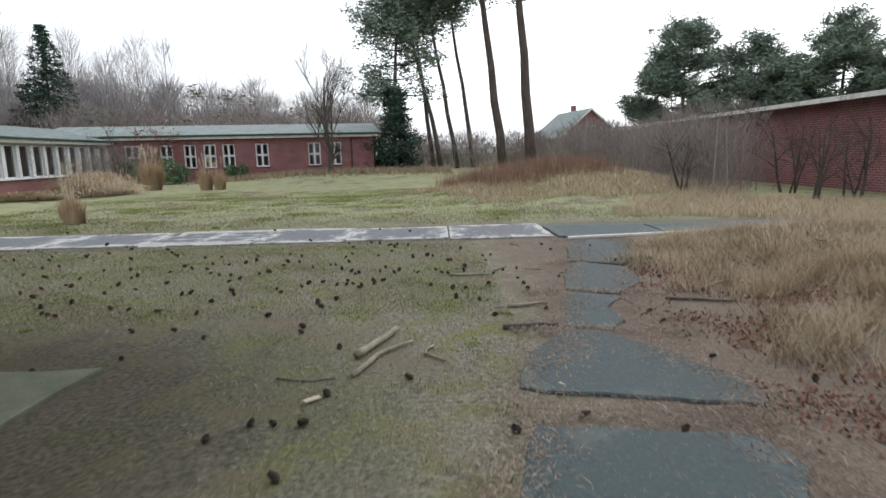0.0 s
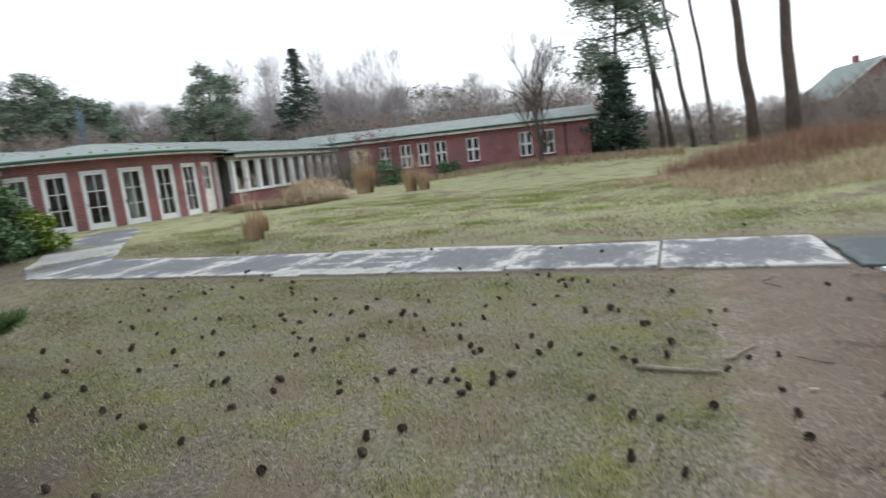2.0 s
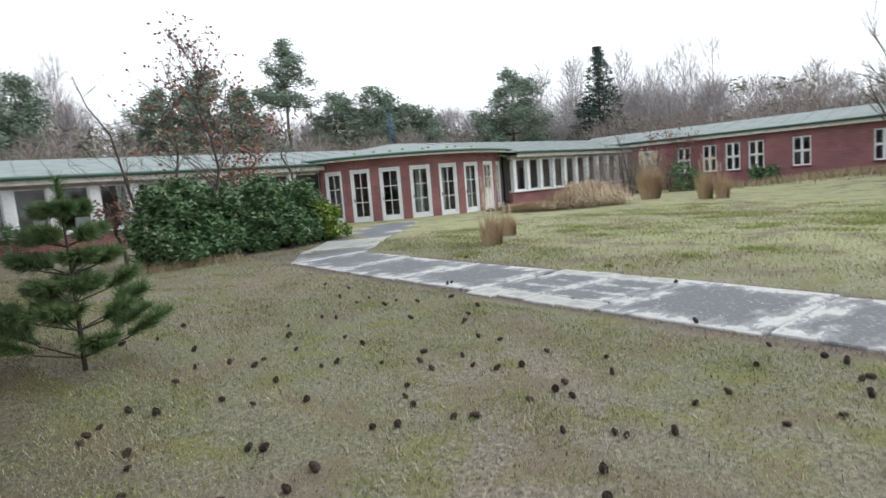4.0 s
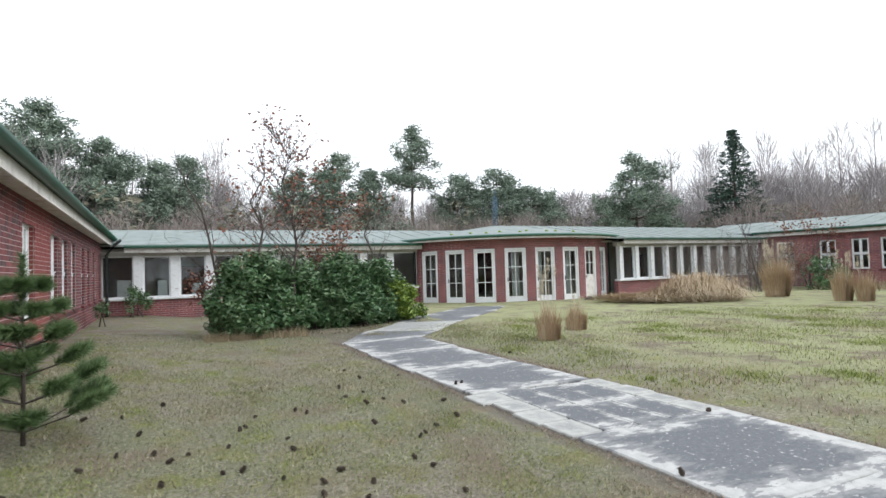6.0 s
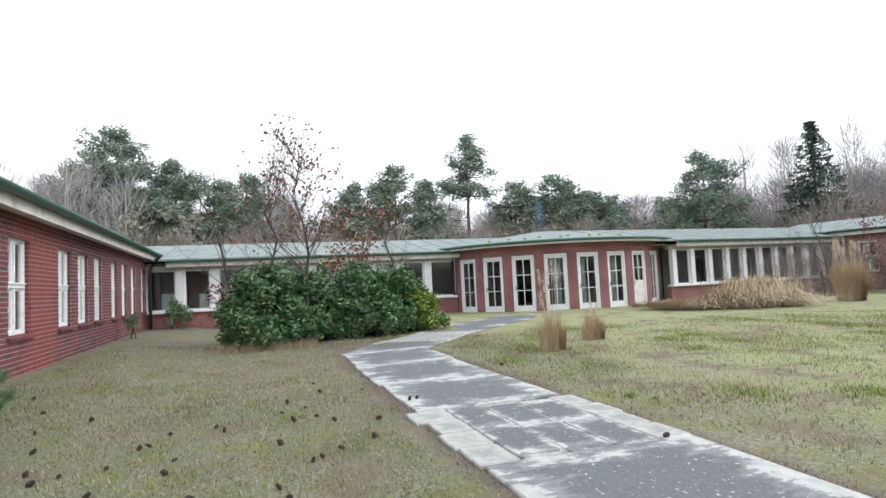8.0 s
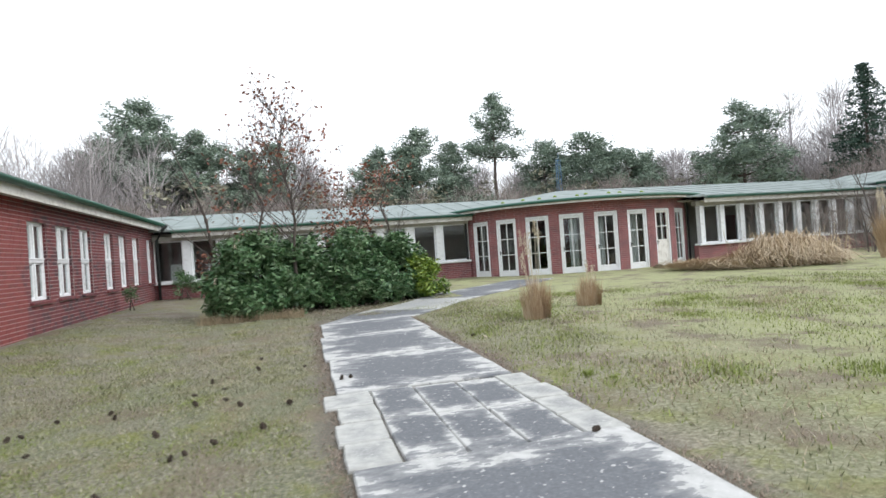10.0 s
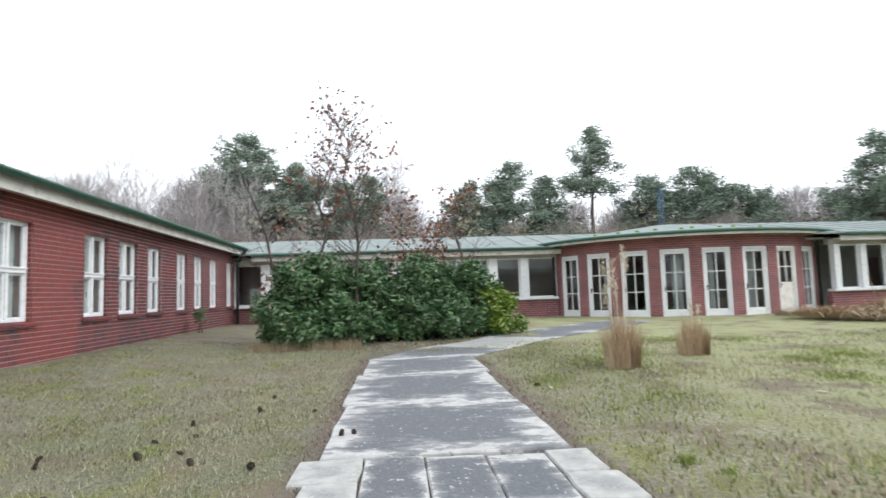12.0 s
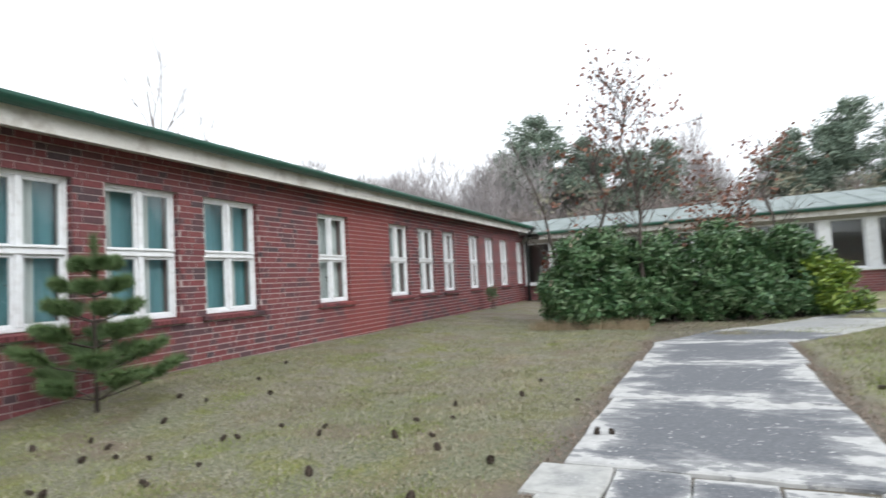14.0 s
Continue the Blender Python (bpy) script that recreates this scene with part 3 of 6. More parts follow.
def near(x, y):
    """From the slabs' own plan to the ground beside the walk."""
    dx, dy = x - 1.63, y - 7.49
    return 1.24 + 1.025 * dx + 0.106 * dy, 6.87 - 0.106 * dx + 1.025 * dy + 0.55 * smooth(7.0, 11.0, y)


side_path = thing("side_path", "bluish concrete slabs half buried in needle litter", "path", kind="structure")
for poly in (((2.25, 4.76), (2.8, 4.72), (3.42, 4.66), (3.5, 4.4), (3.3, 3.95), (3.15, 3.4), (2.6, 3.35), (2.1, 3.45), (2.13, 4.1)),
             ((2.17, 5.24), (2.9, 5.14), (3.68, 5.03), (3.66, 5.3), (3.45, 5.75), (3.16, 6.2), (2.95, 6.42), (2.58, 6.46), (2.3, 5.9)),
             ((2.62, 6.55), (3.0, 6.5), (3.2, 6.75), (3.1, 7.2), (3.3, 7.55), (2.85, 7.75), (2.72, 7.3)),
             ((2.8, 7.85), (3.35, 7.7), (3.7, 8.2), (3.75, 8.9), (3.2, 9.2), (2.95, 8.8)),
             ((3.05, 9.3), (3.75, 9.05), (4.05, 9.7), (4.2, 10.6), (3.9, 11.0), (3.35, 11.0), (3.2, 10.2)),
             ((2.1, 3.25), (3.2, 3.25), (3.25, 2.2), (2.9, 1.6), (2.1, 1.6))):
    p = []
    pa = [np.array(near(*q)) for q in poly]
    for a, b in zip(pa, pa[1:] + pa[:1]):
        k = max(2, int(np.linalg.norm(b - a) / 0.18))
        p += [a + (b - a) * i / k + rng.uniform(-0.025, 0.025, 2) for i in range(k)]
    c = np.mean(p, axis=0)
    ob = part("slab", slab_mesh([q - c for q in p]), SLABB, side_path)
    ob.location = (c[0], c[1], 0.006)


# ---- buildings ----
def wall_along(name, mat, origin, axis, length, height, thick, openings, label, z0=-0.3, back=-1):
    """A wall with real openings; origin is the start of its face, axis 0 or 1, thickness goes to the side given by back."""
    m = Mesh()
    us = sorted({0.0, length, *[o[0] for o in openings], *[o[1] for o in openings]})
    zs = sorted({z0, height, *[o[2] for o in openings], *[o[3] for o in openings]})
    for ua, ub in zip(us, us[1:]):
        run = None
        for za, zb in zip(zs, zs[1:]):
            um, zm = (ua + ub) / 2, (za + zb) / 2
            hole = any(o[0] < um < o[1] and o[2] < zm < o[3] for o in openings)
            if not hole:
                run = (run[0], zb) if run else (za, zb)
            if hole or zb == height:
                if run:
                    c, s = [0, 0, (run[0] + run[1]) / 2], [0, 0, run[1] - run[0]]
                    c[axis], s[axis] = origin[axis] + um, ub - ua
                    c[1 - axis], s[1 - axis] = origin[1 - axis] + back * thick / 2, thick
                    m.box(c, s)
                run = None
    return tagged(part(name, m, mat), label, "wall", kind="structure")


WIN_N = [0]


def sash_window(x, y, z0, z1, width, rz, cols=2, rows=2, blind=None, label="white painted four-pane casement window", sill=True, handle=True, deep=0.0, sill_mat=None):
    """A casement window; local x runs along the wall, local y points outwards."""
    WIN_N[0] += 1
    w = thing(f"window_{WIN_N[0]}", label, "window", "casement windows", "structure", (x, y, 0), rz)
    h, fr = z1 - z0, 0.046
    f = Mesh()
    yy = -0.10 - deep
    for sx in (-1, 1):
        f.box((sx * (width / 2 - fr / 2), yy, (z0 + z1) / 2), (fr, 0.07, h), bevel=0.006)
    for zc in (z0 + fr / 2, z1 - fr / 2):
        f.box((0, yy, zc), (width - 2 * fr, 0.07, fr), bevel=0.006)
    part("window_frame", f, WHITE, w)
    if rows > 1:
        zt = z0 + h * 0.5
        part("transom", Mesh().box((0, yy + 0.012, zt), (width - 2 * fr, 0.085, 0.075), bevel=0.008).box((0, yy + 0.05, zt + 0.045), (width - 2 * fr + 0.02, 0.05, 0.018)), WHITE, w)
        cells_z = [(z0 + fr, zt - 0.0375), (zt + 0.0375, z1 - fr)]
    else:
        cells_z = [(z0 + fr, z1 - fr)]
    cw = (width - 2 * fr) / cols
    for i in range(1, cols):
        for za, zb in cells_z:
            part("mullion", Mesh().box((-width / 2 + fr + cw * i, yy + 0.008, (za + zb) / 2), (0.062, 0.075, zb - za), bevel=0.006), WHITE, w)
    for i in range(cols):
        for za, zb in cells_z:
            xa = -width / 2 + fr + cw * i + (0.031 if i else 0)
            xb = -width / 2 + fr + cw * (i + 1) - (0.031 if i < cols - 1 else 0)
            s, sw = Mesh(), 0.034
            for xx in (xa + sw / 2, xb - sw / 2):
                s.box((xx, yy - 0.01, (za + zb) / 2), (sw, 0.05, zb - za), bevel=0.005)
            for zz in (za + sw / 2, zb - sw / 2):
                s.box(((xa + xb) / 2, yy - 0.01, zz), (xb - xa - 2 * sw, 0.05, sw), bevel=0.005)
            sash = part("sash", s, WHITE, w)
            g = part("pane", Mesh().box(((xa + xb) / 2, yy - 0.012, (za + zb) / 2), (xb - xa - 2 * sw + 0.01, 0.004, zb - za - 2 * sw + 0.01)), GLASS, sash)
            g.visible_shadow = False
    if handle and rows > 1:
        part("window_handle", Mesh().box((0.02, yy - 0.06, z0 + h * 0.27), (0.016, 0.03, 0.10)).box((0.02, yy - 0.075, z0 + h * 0.27 + 0.03), (0.09, 0.016, 0.016)), IRON, w, "dark iron window handle")
    if sill:
        k = int(round((width + 0.18) / 0.078))
        for i in range(k):
            b = part("sill_brick", SILLB, None, w)
            b.location = (-(width + 0.18) / 2 + (i + 0.5) * (width + 0.18) / k, 0.0, z0 - 0.045)
            b.rotation_euler = (radians(-6), 0, 0)
    if blind:
        yb = yy - 0.16
        blind_ob = tagged(part("roller_blind", wavy(width - 0.06, h - 0.05, 0.012, 5), TEAL if blind == "teal" else LINEN), "teal roller blind drawn down behind the panes" if blind == "teal" else "pale net curtain hanging behind the panes", "blind" if blind == "teal" else "curtain", "window blinds")
        blind_ob.matrix_world = w.matrix_world @ pose(0, yb, (z0 + z1) / 2)
        if blind == "teal":
            for sx in (-1, 1):
                cu = tagged(part("curtain", wavy(width * 0.19, h - 0.02, 0.03, 3), LINEN), "pale grey cloth curtain drawn to the side", "curtain", "window curtains")
                cu.matrix_world = w.matrix_world @ pose(sx * width * 0.25 + width * 0.13, yb + 0.05, (z0 + z1) / 2)
    return w


def wavy(width, height, amp, waves):
    m = Mesh()
    k = waves * 8
    t = np.linspace(0, 1, k + 1)
    xs, ys = (t - 0.5) * width, amp * np.sin(t * waves * 2 * math.pi)
    vs = [(x, y + d, z) for d in (0, -0.004) for z in (-height / 2, height / 2) for x, y in zip(xs, ys)]
    n = k + 1
    fs = [(i, i + 1, n + i + 1, n + i) for i in range(k)] + [(2 * n + i + 1, 2 * n + i, 3 * n + i, 3 * n + i + 1) for i in range(k)]
    return m.add(vs, fs, True)


SILLB = Mesh().box((0, -0.02, 0), (0.07, 0.19, 0.06), bevel=0.005).data("sill_brick", BRICK1)

# southern wing: its courtyard face looks north
YS, XW, XE = 5.794, -23.6, -3.2
BEFORE = set(scene.objects)
WINS = [(-3.81, -4.83, "teal"), (-5.21, -6.24, "teal"), (-6.66, -7.74, "teal"), (-9.30, -10.32, "linen"), (-11.97, -12.95, "linen"), (-13.46, -14.43, "linen"), (-14.99, -15.88, "linen"), (-17.01, -17.88, "linen"), (-18.50, -19.40, "linen"), (-20.10, -21.02, "linen"), (-22.15, -23.00, "linen")]
ZB, ZT, EAVE = 0.89, 2.545, 2.95
openings = [(b - XW, a - XW, ZB - 0.07, ZT) for a, b, _ in WINS]
wall_s = wall_along("wall_south", MORTAR, (XW, YS - 0.005), 0, XE - XW - 0.302, EAVE, 0.30, openings, "red brick wall of the long southern wing")
for i, (a, b, kind) in enumerate(WINS):
    sash_window((a + b) / 2, YS, ZB, ZT, a - b, 0, blind=kind, label="white painted casement window with teal blinds behind" if kind == "teal" else "white painted casement window with pale curtains", deep=0.02)


def gutter_mesh(length, r=0.10):
    """A half-round gutter along x."""
    m = Mesh()
    k = 8
    prof = [(r * math.cos(math.pi + math.pi * i / k), r * math.sin(math.pi + math.pi * i / k)) for i in range(k + 1)]
    prof += [((r - 0.008) * math.cos(2 * math.pi - math.pi * i / k), (r - 0.008) * math.sin(2 * math.pi - math.pi * i / k)) for i in range(k + 1)]
    n = len(prof)
    vs = [(x, p[0], p[1]) for x in (-length / 2, length / 2) for p in prof]
    fs = [(i, (i + 1) % n, n + (i + 1) % n, n + i) for i in range(n)] + [tuple(range(n)), tuple(range(2 * n - 1, n - 1, -1))]
    return m.add(vs, fs, True)


def eave_set(tag, start, length, axis, out, z=EAVE):
    """Soffit, fascia and gutter along a wall; out is the side the eave looks to."""
    mid = [0, 0]
    mid[axis] = start[axis] + length / 2

    def put(name, off, zz, size, mat, label, cat):
        c, s = [mid[0], mid[1], zz], [0, 0, size[1]]
        c[1 - axis] = start[1 - axis] + out * off
        s[axis], s[1 - axis] = length, size[0]
        tagged(part(name, Mesh().box(c, s), mat), label, cat, kind="structure")
    put("soffit_" + tag, 0.155, z + 0.012, (0.34, 0.024), CREAM, "cream painted boarded eave soffit", "soffit")
    put("fascia_" + tag, 0.342, z + 0.02, (0.03, 0.20), CREAM, "peeling cream fascia board under the gutter", "fascia")
    g = tagged(part("gutter_" + tag, gutter_mesh(length), GREEN), "dark green half-round gutter along the eave", "gutter", kind="structure")
    loc = [mid[0], mid[1], z + 0.19]
    loc[1 - axis] = start[1 - axis] + out * 0.46
    g.matrix_world = pose(*loc, 0, 0, 90 if axis else 0)


eave_set("south", (XW + 0.5, YS), XE - XW - 0.1, 0, 1)

# brickwork of the southern wing
brick_s = Mesh().box((0, -0.01, 0), (0.24, 0.024, 0.071), bevel=0.004).data("brick", BRICK1)
brick_h = Mesh().box((0, -0.01, 0), (0.115, 0.024, 0.071), bevel=0.004).data("brick", BRICK1)
rest = Mesh()
NEAR = []
for row in range(40):
    zc = 0.0 + row * 0.083
    if zc > EAVE - 0.04:
        break
    holes = sorted((b, a) for a, b, _ in WINS if ZB - 0.07 < zc + 0.02 and zc - 0.02 < ZT)
    for ha, hb in holes:
        for xr in (ha + 0.004, hb - 0.004):
            rest.box((xr, YS - 0.073, zc), (0.010, 0.098, 0.071))
    x = XW - (0.0, 0.185, 0.06, 0.245)[row % 4]
    i = row % 2
    while x < XE:
        L = (0.24, 0.115)[i % 2]
        i += 1
        xa, xb = max(x, XW), min(x + L, XE)
        x += L + 0.011
        for ha, hb in holes:
            if xa < hb and xb > ha:
                if xa < ha:
                    xb = ha
                elif xb > hb:
                    xa = hb
                else:
                    xa = xb
        if xb - xa < 0.03:
            continue
        full = abs((xb - xa) - L) < 1e-6
        c = ((xa + xb) / 2, YS + rng.normal(0, 0.0012), zc)
        if full and -9.3 < c[0] < -6.3 and 0.0 < zc and len(NEAR) < 300:
            NEAR.append((c, L))
        else:
            rest.box((c[0], c[1] - 0.01, c[2]), (xb - xa, 0.024, 0.071))
tagged(part("brickwork", rest, BRICK1, wall_s), "red and dark brown fired bricks", kind="stuff")

# closing walls, floors and ceilings
wall_along("wall_south_end", BRICKY, (XE, -4.256), 1, 10.038, EAVE, 0.30, [], "red brick end wall of the southern wing", back=-1)
wall_along("wall_south_back", BRICKX, (XW - 10, -4.256), 0, XE - XW + 10, EAVE, 0.3, [], "red brick rear wall of the southern wing", back=-1)
wall_along("partition_south", INSIDE, (XW, YS - 4.2), 0, XE - XW - 0.32, EAVE, 0.12, [], "plastered inner wall of the southern wing", back=-1)

# the southern wing stands a little askew to the others
ASKEW = Matrix.Translation((-9.3, YS, 0)) @ Matrix.Rotation(radians(1.66), 4, 'Z') @ Matrix.Translation((9.3, -YS, 0))


def turn_new(before, m=ASKEW):
    for ob in set(scene.objects) - before:
        if ob.parent is None:
            ob.matrix_world = m @ ob.matrix_world


turn_new(BEFORE)

# western wing with its glazed galleries
XF, XG = -23.08, -19.6
POST_S = [6.63 + 1.29 * i for i in range(9)]
POST_N = [27.75 + 1.07 * i for i in range(11)]
EAVE_W = 2.66
TURN_G = Matrix.Translation((XG, 25, 0)) @ Matrix.Rotation(radians(2.77), 4, 'Z') @ Matrix.Translation((-XG, -25, 0))


def gallery(tag, xf, y0, y1, posts, post_w):
    wall_along("wall_west_" + tag, BRICKY, (xf, y0), 1, y1 - y0, 0.77, 0.28, [], "low red brick parapet under the gallery windows")
    tagged(part("sill_west_" + tag, Mesh().box((xf - 0.06, (y0 + y1) / 2, 0.815), (0.36, y1 - y0, 0.09), bevel=0.01), WHITE), "white painted gallery window sill", "sill", kind="structure")
    tagged(part("lintel_west_" + tag, Mesh().box((xf - 0.13, (y0 + y1) / 2, 2.565), (0.26, y1 - y0, 0.19)), PLASTER), "grey plastered beam above the gallery windows", "beam", kind="structure")
    for p in posts:
        po = tagged(part("gallery_post", Mesh().box((0, 0, 0), (0.26, post_w, 1.61), bevel=0.012), WHITE), "flaking white painted gallery post", "post", "gallery posts", "structure")
        po.matrix_world = pose(xf - 0.135, p, 0.86 + 0.805)
    ends = [y0] + [q for p in posts for q in (p - post_w / 2, p + post_w / 2)] + [y1]
    for a, b in zip(ends[::2], ends[1::2]):
        if b - a < 0.3:
            continue
        WIN_N[0] += 1
        w = thing(f"window_{WIN_N[0]}", "large single-pane gallery window in a white frame", "window", "gallery windows", "structure", (xf - 0.16, (a + b) / 2, 0), 0)
        f = Mesh()
        for q in (-1, 1):
            f.box((0, q * ((b - a) / 2 - 0.025), 1.665), (0.06, 0.05, 1.61), bevel=0.005)
        for z in (0.885, 2.445):
            f.box((0, 0, z), (0.06, b - a - 0.1, 0.05), bevel=0.005)
        part("window_frame", f, WHITE, w)
        g = part("pane", Mesh().box((0, 0, 1.665), (0.004, b - a - 0.1, 1.51)), GLASS, w)
        g.visible_shadow = False


gallery("south", XF, YS - 0.4, 18.3, POST_S, 0.34)
wall_along("wall_west_inner_south", INSIDE, (XF - 3.2, -5), 1, 28, EAVE, 0.15, [(13.2, 14.2, 0, 2.1)], "plastered inner wall of the southern gallery")
wall_along("wall_west_back_south", BRICKY, (XF - 10, -5), 1, 28, EAVE, 0.3, [], "red brick rear wall of the western wing")
tagged(part("floor", Mesh().box((XF - 5.0, 9, 0.02), (9.7, 27.5, 0.06)).box(((XW + XE) / 2, 0.7, 0.025), (XE - XW - 0.65, 9.5, 0.06)).box((XG - 5.3, 33.0, 0.02), (9.7, 21, 0.06)), SCREED), "dusty dark floor inside the building", "floor", kind="structure")
tagged(part("ceiling", Mesh().box((XF - 5.0, 9, EAVE_W + 0.06), (9.9, 28, 0.06)).box(((XW + XE) / 2 + 0.3, 0.75, EAVE + 0.06), (XE - XW - 0.7, 9.9, 0.06)).box((XG - 5.2, 33.0, EAVE_W + 0.06), (9.6, 21, 0.06)), INSIDE), "grey plastered ceiling inside the building", "ceiling", kind="structure")
# leftovers inside the gallery
for y, wdt, hgt in ((6.1, 0.5, 1.5), (7.45, 0.35, 1.45), (8.8, 0.5, 1.3)):
    tagged(part("storage_board", Mesh().box((XF - 0.75, y, 0.05 + hgt / 2), (0.05, wdt, hgt), bevel=0.01), LINEN), "pale board leaning inside the gallery", "board", "boards in the gallery")
for y in (10.4, 12.6, 14.9):
    cu = tagged(part("curtain", wavy(0.8, 1.6, 0.04, 5), LINEN), "pale cloth curtain hanging in the gallery", "curtain", "gallery curtains")
    cu.matrix_world = pose(XF - 0.5, y, 1.62, 0, 0, 90)
eave_set("west_south", (XF, YS + 0.4), 12.2, 1, 1, EAVE_W)
BEFORE = set(scene.objects)
gallery("north", XG, 27.45, 39.2, POST_N, 0.24)
wall_along("wall_west_inner_north", INSIDE, (XG - 3.2, 23.5), 1, 20, EAVE, 0.15, [(8.2, 9.2, 0, 2.1)], "plastered inner wall of the northern gallery")
wall_along("wall_west_back_north", BRICKY, (XG - 10, 23.5), 1, 24, EAVE, 0.3, [], "red brick rear wall of the northern gallery")
eave_set("west_north", (XG, 27.6), 11.4, 1, 1, EAVE_W)
turn_new(BEFORE, TURN_G)

# northern wing, facing south
YN, XNE, XNW = 42.351, -3.45, -21.2
BEFORE = set(scene.objects)
NWINS = [(-19.2, 0.9), (-17.1, 0.78), (-15.65, 0.76), (-14.4, 0.78), (-13.2, 0.8), (-11.03, 0.86), (-7.55, 0.84), (-6.15, 0.9)]
NW = [(c - w / 2 - XNW, c + w / 2 - XNW, 0.9, 2.53) for c, w in NWINS]
wall_along("wall_north", BRICKX, (XNW, YN), 0, XNE - XNW, EAVE, 0.3, NW, "red brick wall of the northern wing", back=1)
for c, w in NWINS:
    sash_window(c, YN, 0.97, 2.53, w, 180, label="white cross-barred casement window in red brick", handle=False, deep=0.0)
wall_along("wall_north_end", BRICKY, (XNE, YN + 0.32), 1, 9.6, EAVE, 0.3, [], "red brick end wall of the northern wing", back=-1)
wall_along("wall_north_back", BRICKX, (XNW - 8, YN + 10), 0, XNE - XNW + 8, EAVE, 0.3, [], "red brick rear wall of the northern wing", back=1)
wall_along("partition_north", INSIDE, (XNW, YN + 4), 0, XNE - XNW - 0.5, EAVE, 0.12, [], "plastered inner wall of the northern wing", back=1)
eave_set("north", (XNW + 0.5, YN), XNE - XNW - 0.2, 0, -1)
tagged(part("downpipe", Mesh().tube([(XNE + 0.06, YN - 0.06, 0.1), (XNE + 0.06, YN - 0.06, 2.65), (XNE + 0.0, YN - 0.42, 2.9)], [0.045] * 3, 8), IRON), "dark iron rainwater downpipe on the wing's corner", "downpipe")
tagged(part("downpipe", Mesh().tube([(-5.0, YN - 0.08, 0.3), (-5.0, YN - 0.08, 2.8)], [0.04] * 2, 8), IRON), "dark iron rainwater downpipe on the brick wall", "downpipe")

TURN_N = Matrix.Translation((0, YN, 0)) @ Matrix.Rotation(radians(10.82), 4, 'Z') @ Matrix.Translation((0, -YN, 0))
turn_new(BEFORE, TURN_N)


def hip_roof(name, a, b, axis, half, z, rise, mat, label, over=0.6):
    """A low ridged roof along an axis from a to b (centres of its ends)."""
    m = Mesh()
    L = abs(b[axis] - a[axis])
    e = half + over
    vs, t = [], 0.07
    lo, hi = -L / 2, L / 2
    for dz in (0, -t):
        for u in (lo, hi):
            for v, h in ((-e, 0), (0, rise), (e, 0)):
                vs.append((u, v, h + dz))
    fs = [(0, 3, 4, 1), (1, 4, 5, 2), (6, 7, 10, 9), (7, 8, 11, 10), (0, 1, 7, 6), (1, 2, 8, 7), (3, 9, 10, 4), (4, 10, 11, 5), (0, 6, 9, 3), (2, 5, 11, 8)]
    m.add(vs, fs)
    # lapped felt strips
    k = int(L)
    for i in range(1, k):
        u = lo + i * L / k
        for s in (-1, 1):
            q = [(u - 0.012, s * e, 0.003), (u + 0.012, s * e, 0.003), (u + 0.012, 0, rise + 0.008), (u - 0.012, 0, rise + 0.008)]
            lift = [(x, y, zz + 0.018) for x, y, zz in q]
            m.add(q + lift, [(4, 5, 6, 7), (0, 1, 5, 4), (1, 2, 6, 5), (3, 0, 4, 7)])
    ob = tagged(part(name, m, mat), label, "roof", kind="structure")
    ob.matrix_world = pose((a[0] + b[0]) / 2, (a[1] + b[1]) / 2, z, 0, 0, 90 if axis else 0)
    return ob


hip_roof("roof_west", (XF - 5, -5), (XF - 5, 24.0), 1, 5.0, EAVE_W + 0.23, 0.98, ROOF, "pale grey-green felt roof with low pitch", 0.42)
BEFORE = set(scene.objects)
hip_roof("roof_west_north", (XG - 5, 24.5), (XG - 5, 47.0), 1, 5.0, EAVE_W + 0.23, 0.98, ROOF, "pale grey-green felt roof over the northern gallery", 0.42)
turn_new(BEFORE, TURN_G)
BEFORE = set(scene.objects)
hip_roof("roof_south", (XF - 3, 0.77), (XE + 0.45, 0.77), 0, 5.05, EAVE + 0.22, 0.88, ROOF, "grey-green felt roof of the southern wing", 0.42)
turn_new(BEFORE)
BEFORE = set(scene.objects)
hip_roof("roof_north", (XNW - 4, YN + 5), (XNE + 0.45, YN + 5), 0, 5.0, EAVE + 0.22, 0.88, ROOF, "grey-green felt roof of the northern wing", 0.42)
turn_new(BEFORE, TURN_N)

# ---- round pavilion ----
PC, PR, A0, DA = (-24.908, 23.796), 5.734, -0.9685, 0.242


def polar(a, r=PR):
    return PC[0] + r * math.cos(a), PC[1] + r * math.sin(a)


DW = 0.169   # angle of a door leaf and its frame


def arc_block(m, a0, a1, z0, z1, r0, r1, steps=4):
    vs, fs = [], []
    for i in range(steps + 1):
        a = a0 + (a1 - a0) * i / steps
        for r in (r0, r1):
            for z in (z0, z1):
                vs.append((*polar(a, r), z))
    for i in range(steps):
        o = 4 * i
        fs += [(o, o + 1, o + 5, o + 4), (o + 2, o + 6, o + 7, o + 3), (o + 1, o + 3, o + 7, o + 5), (o, o + 4, o + 6, o + 2)]
    fs += [(0, 2, 3, 1), (4 * steps, 4 * steps + 1, 4 * steps + 3, 4 * steps + 2)]
    m.add(vs, fs)


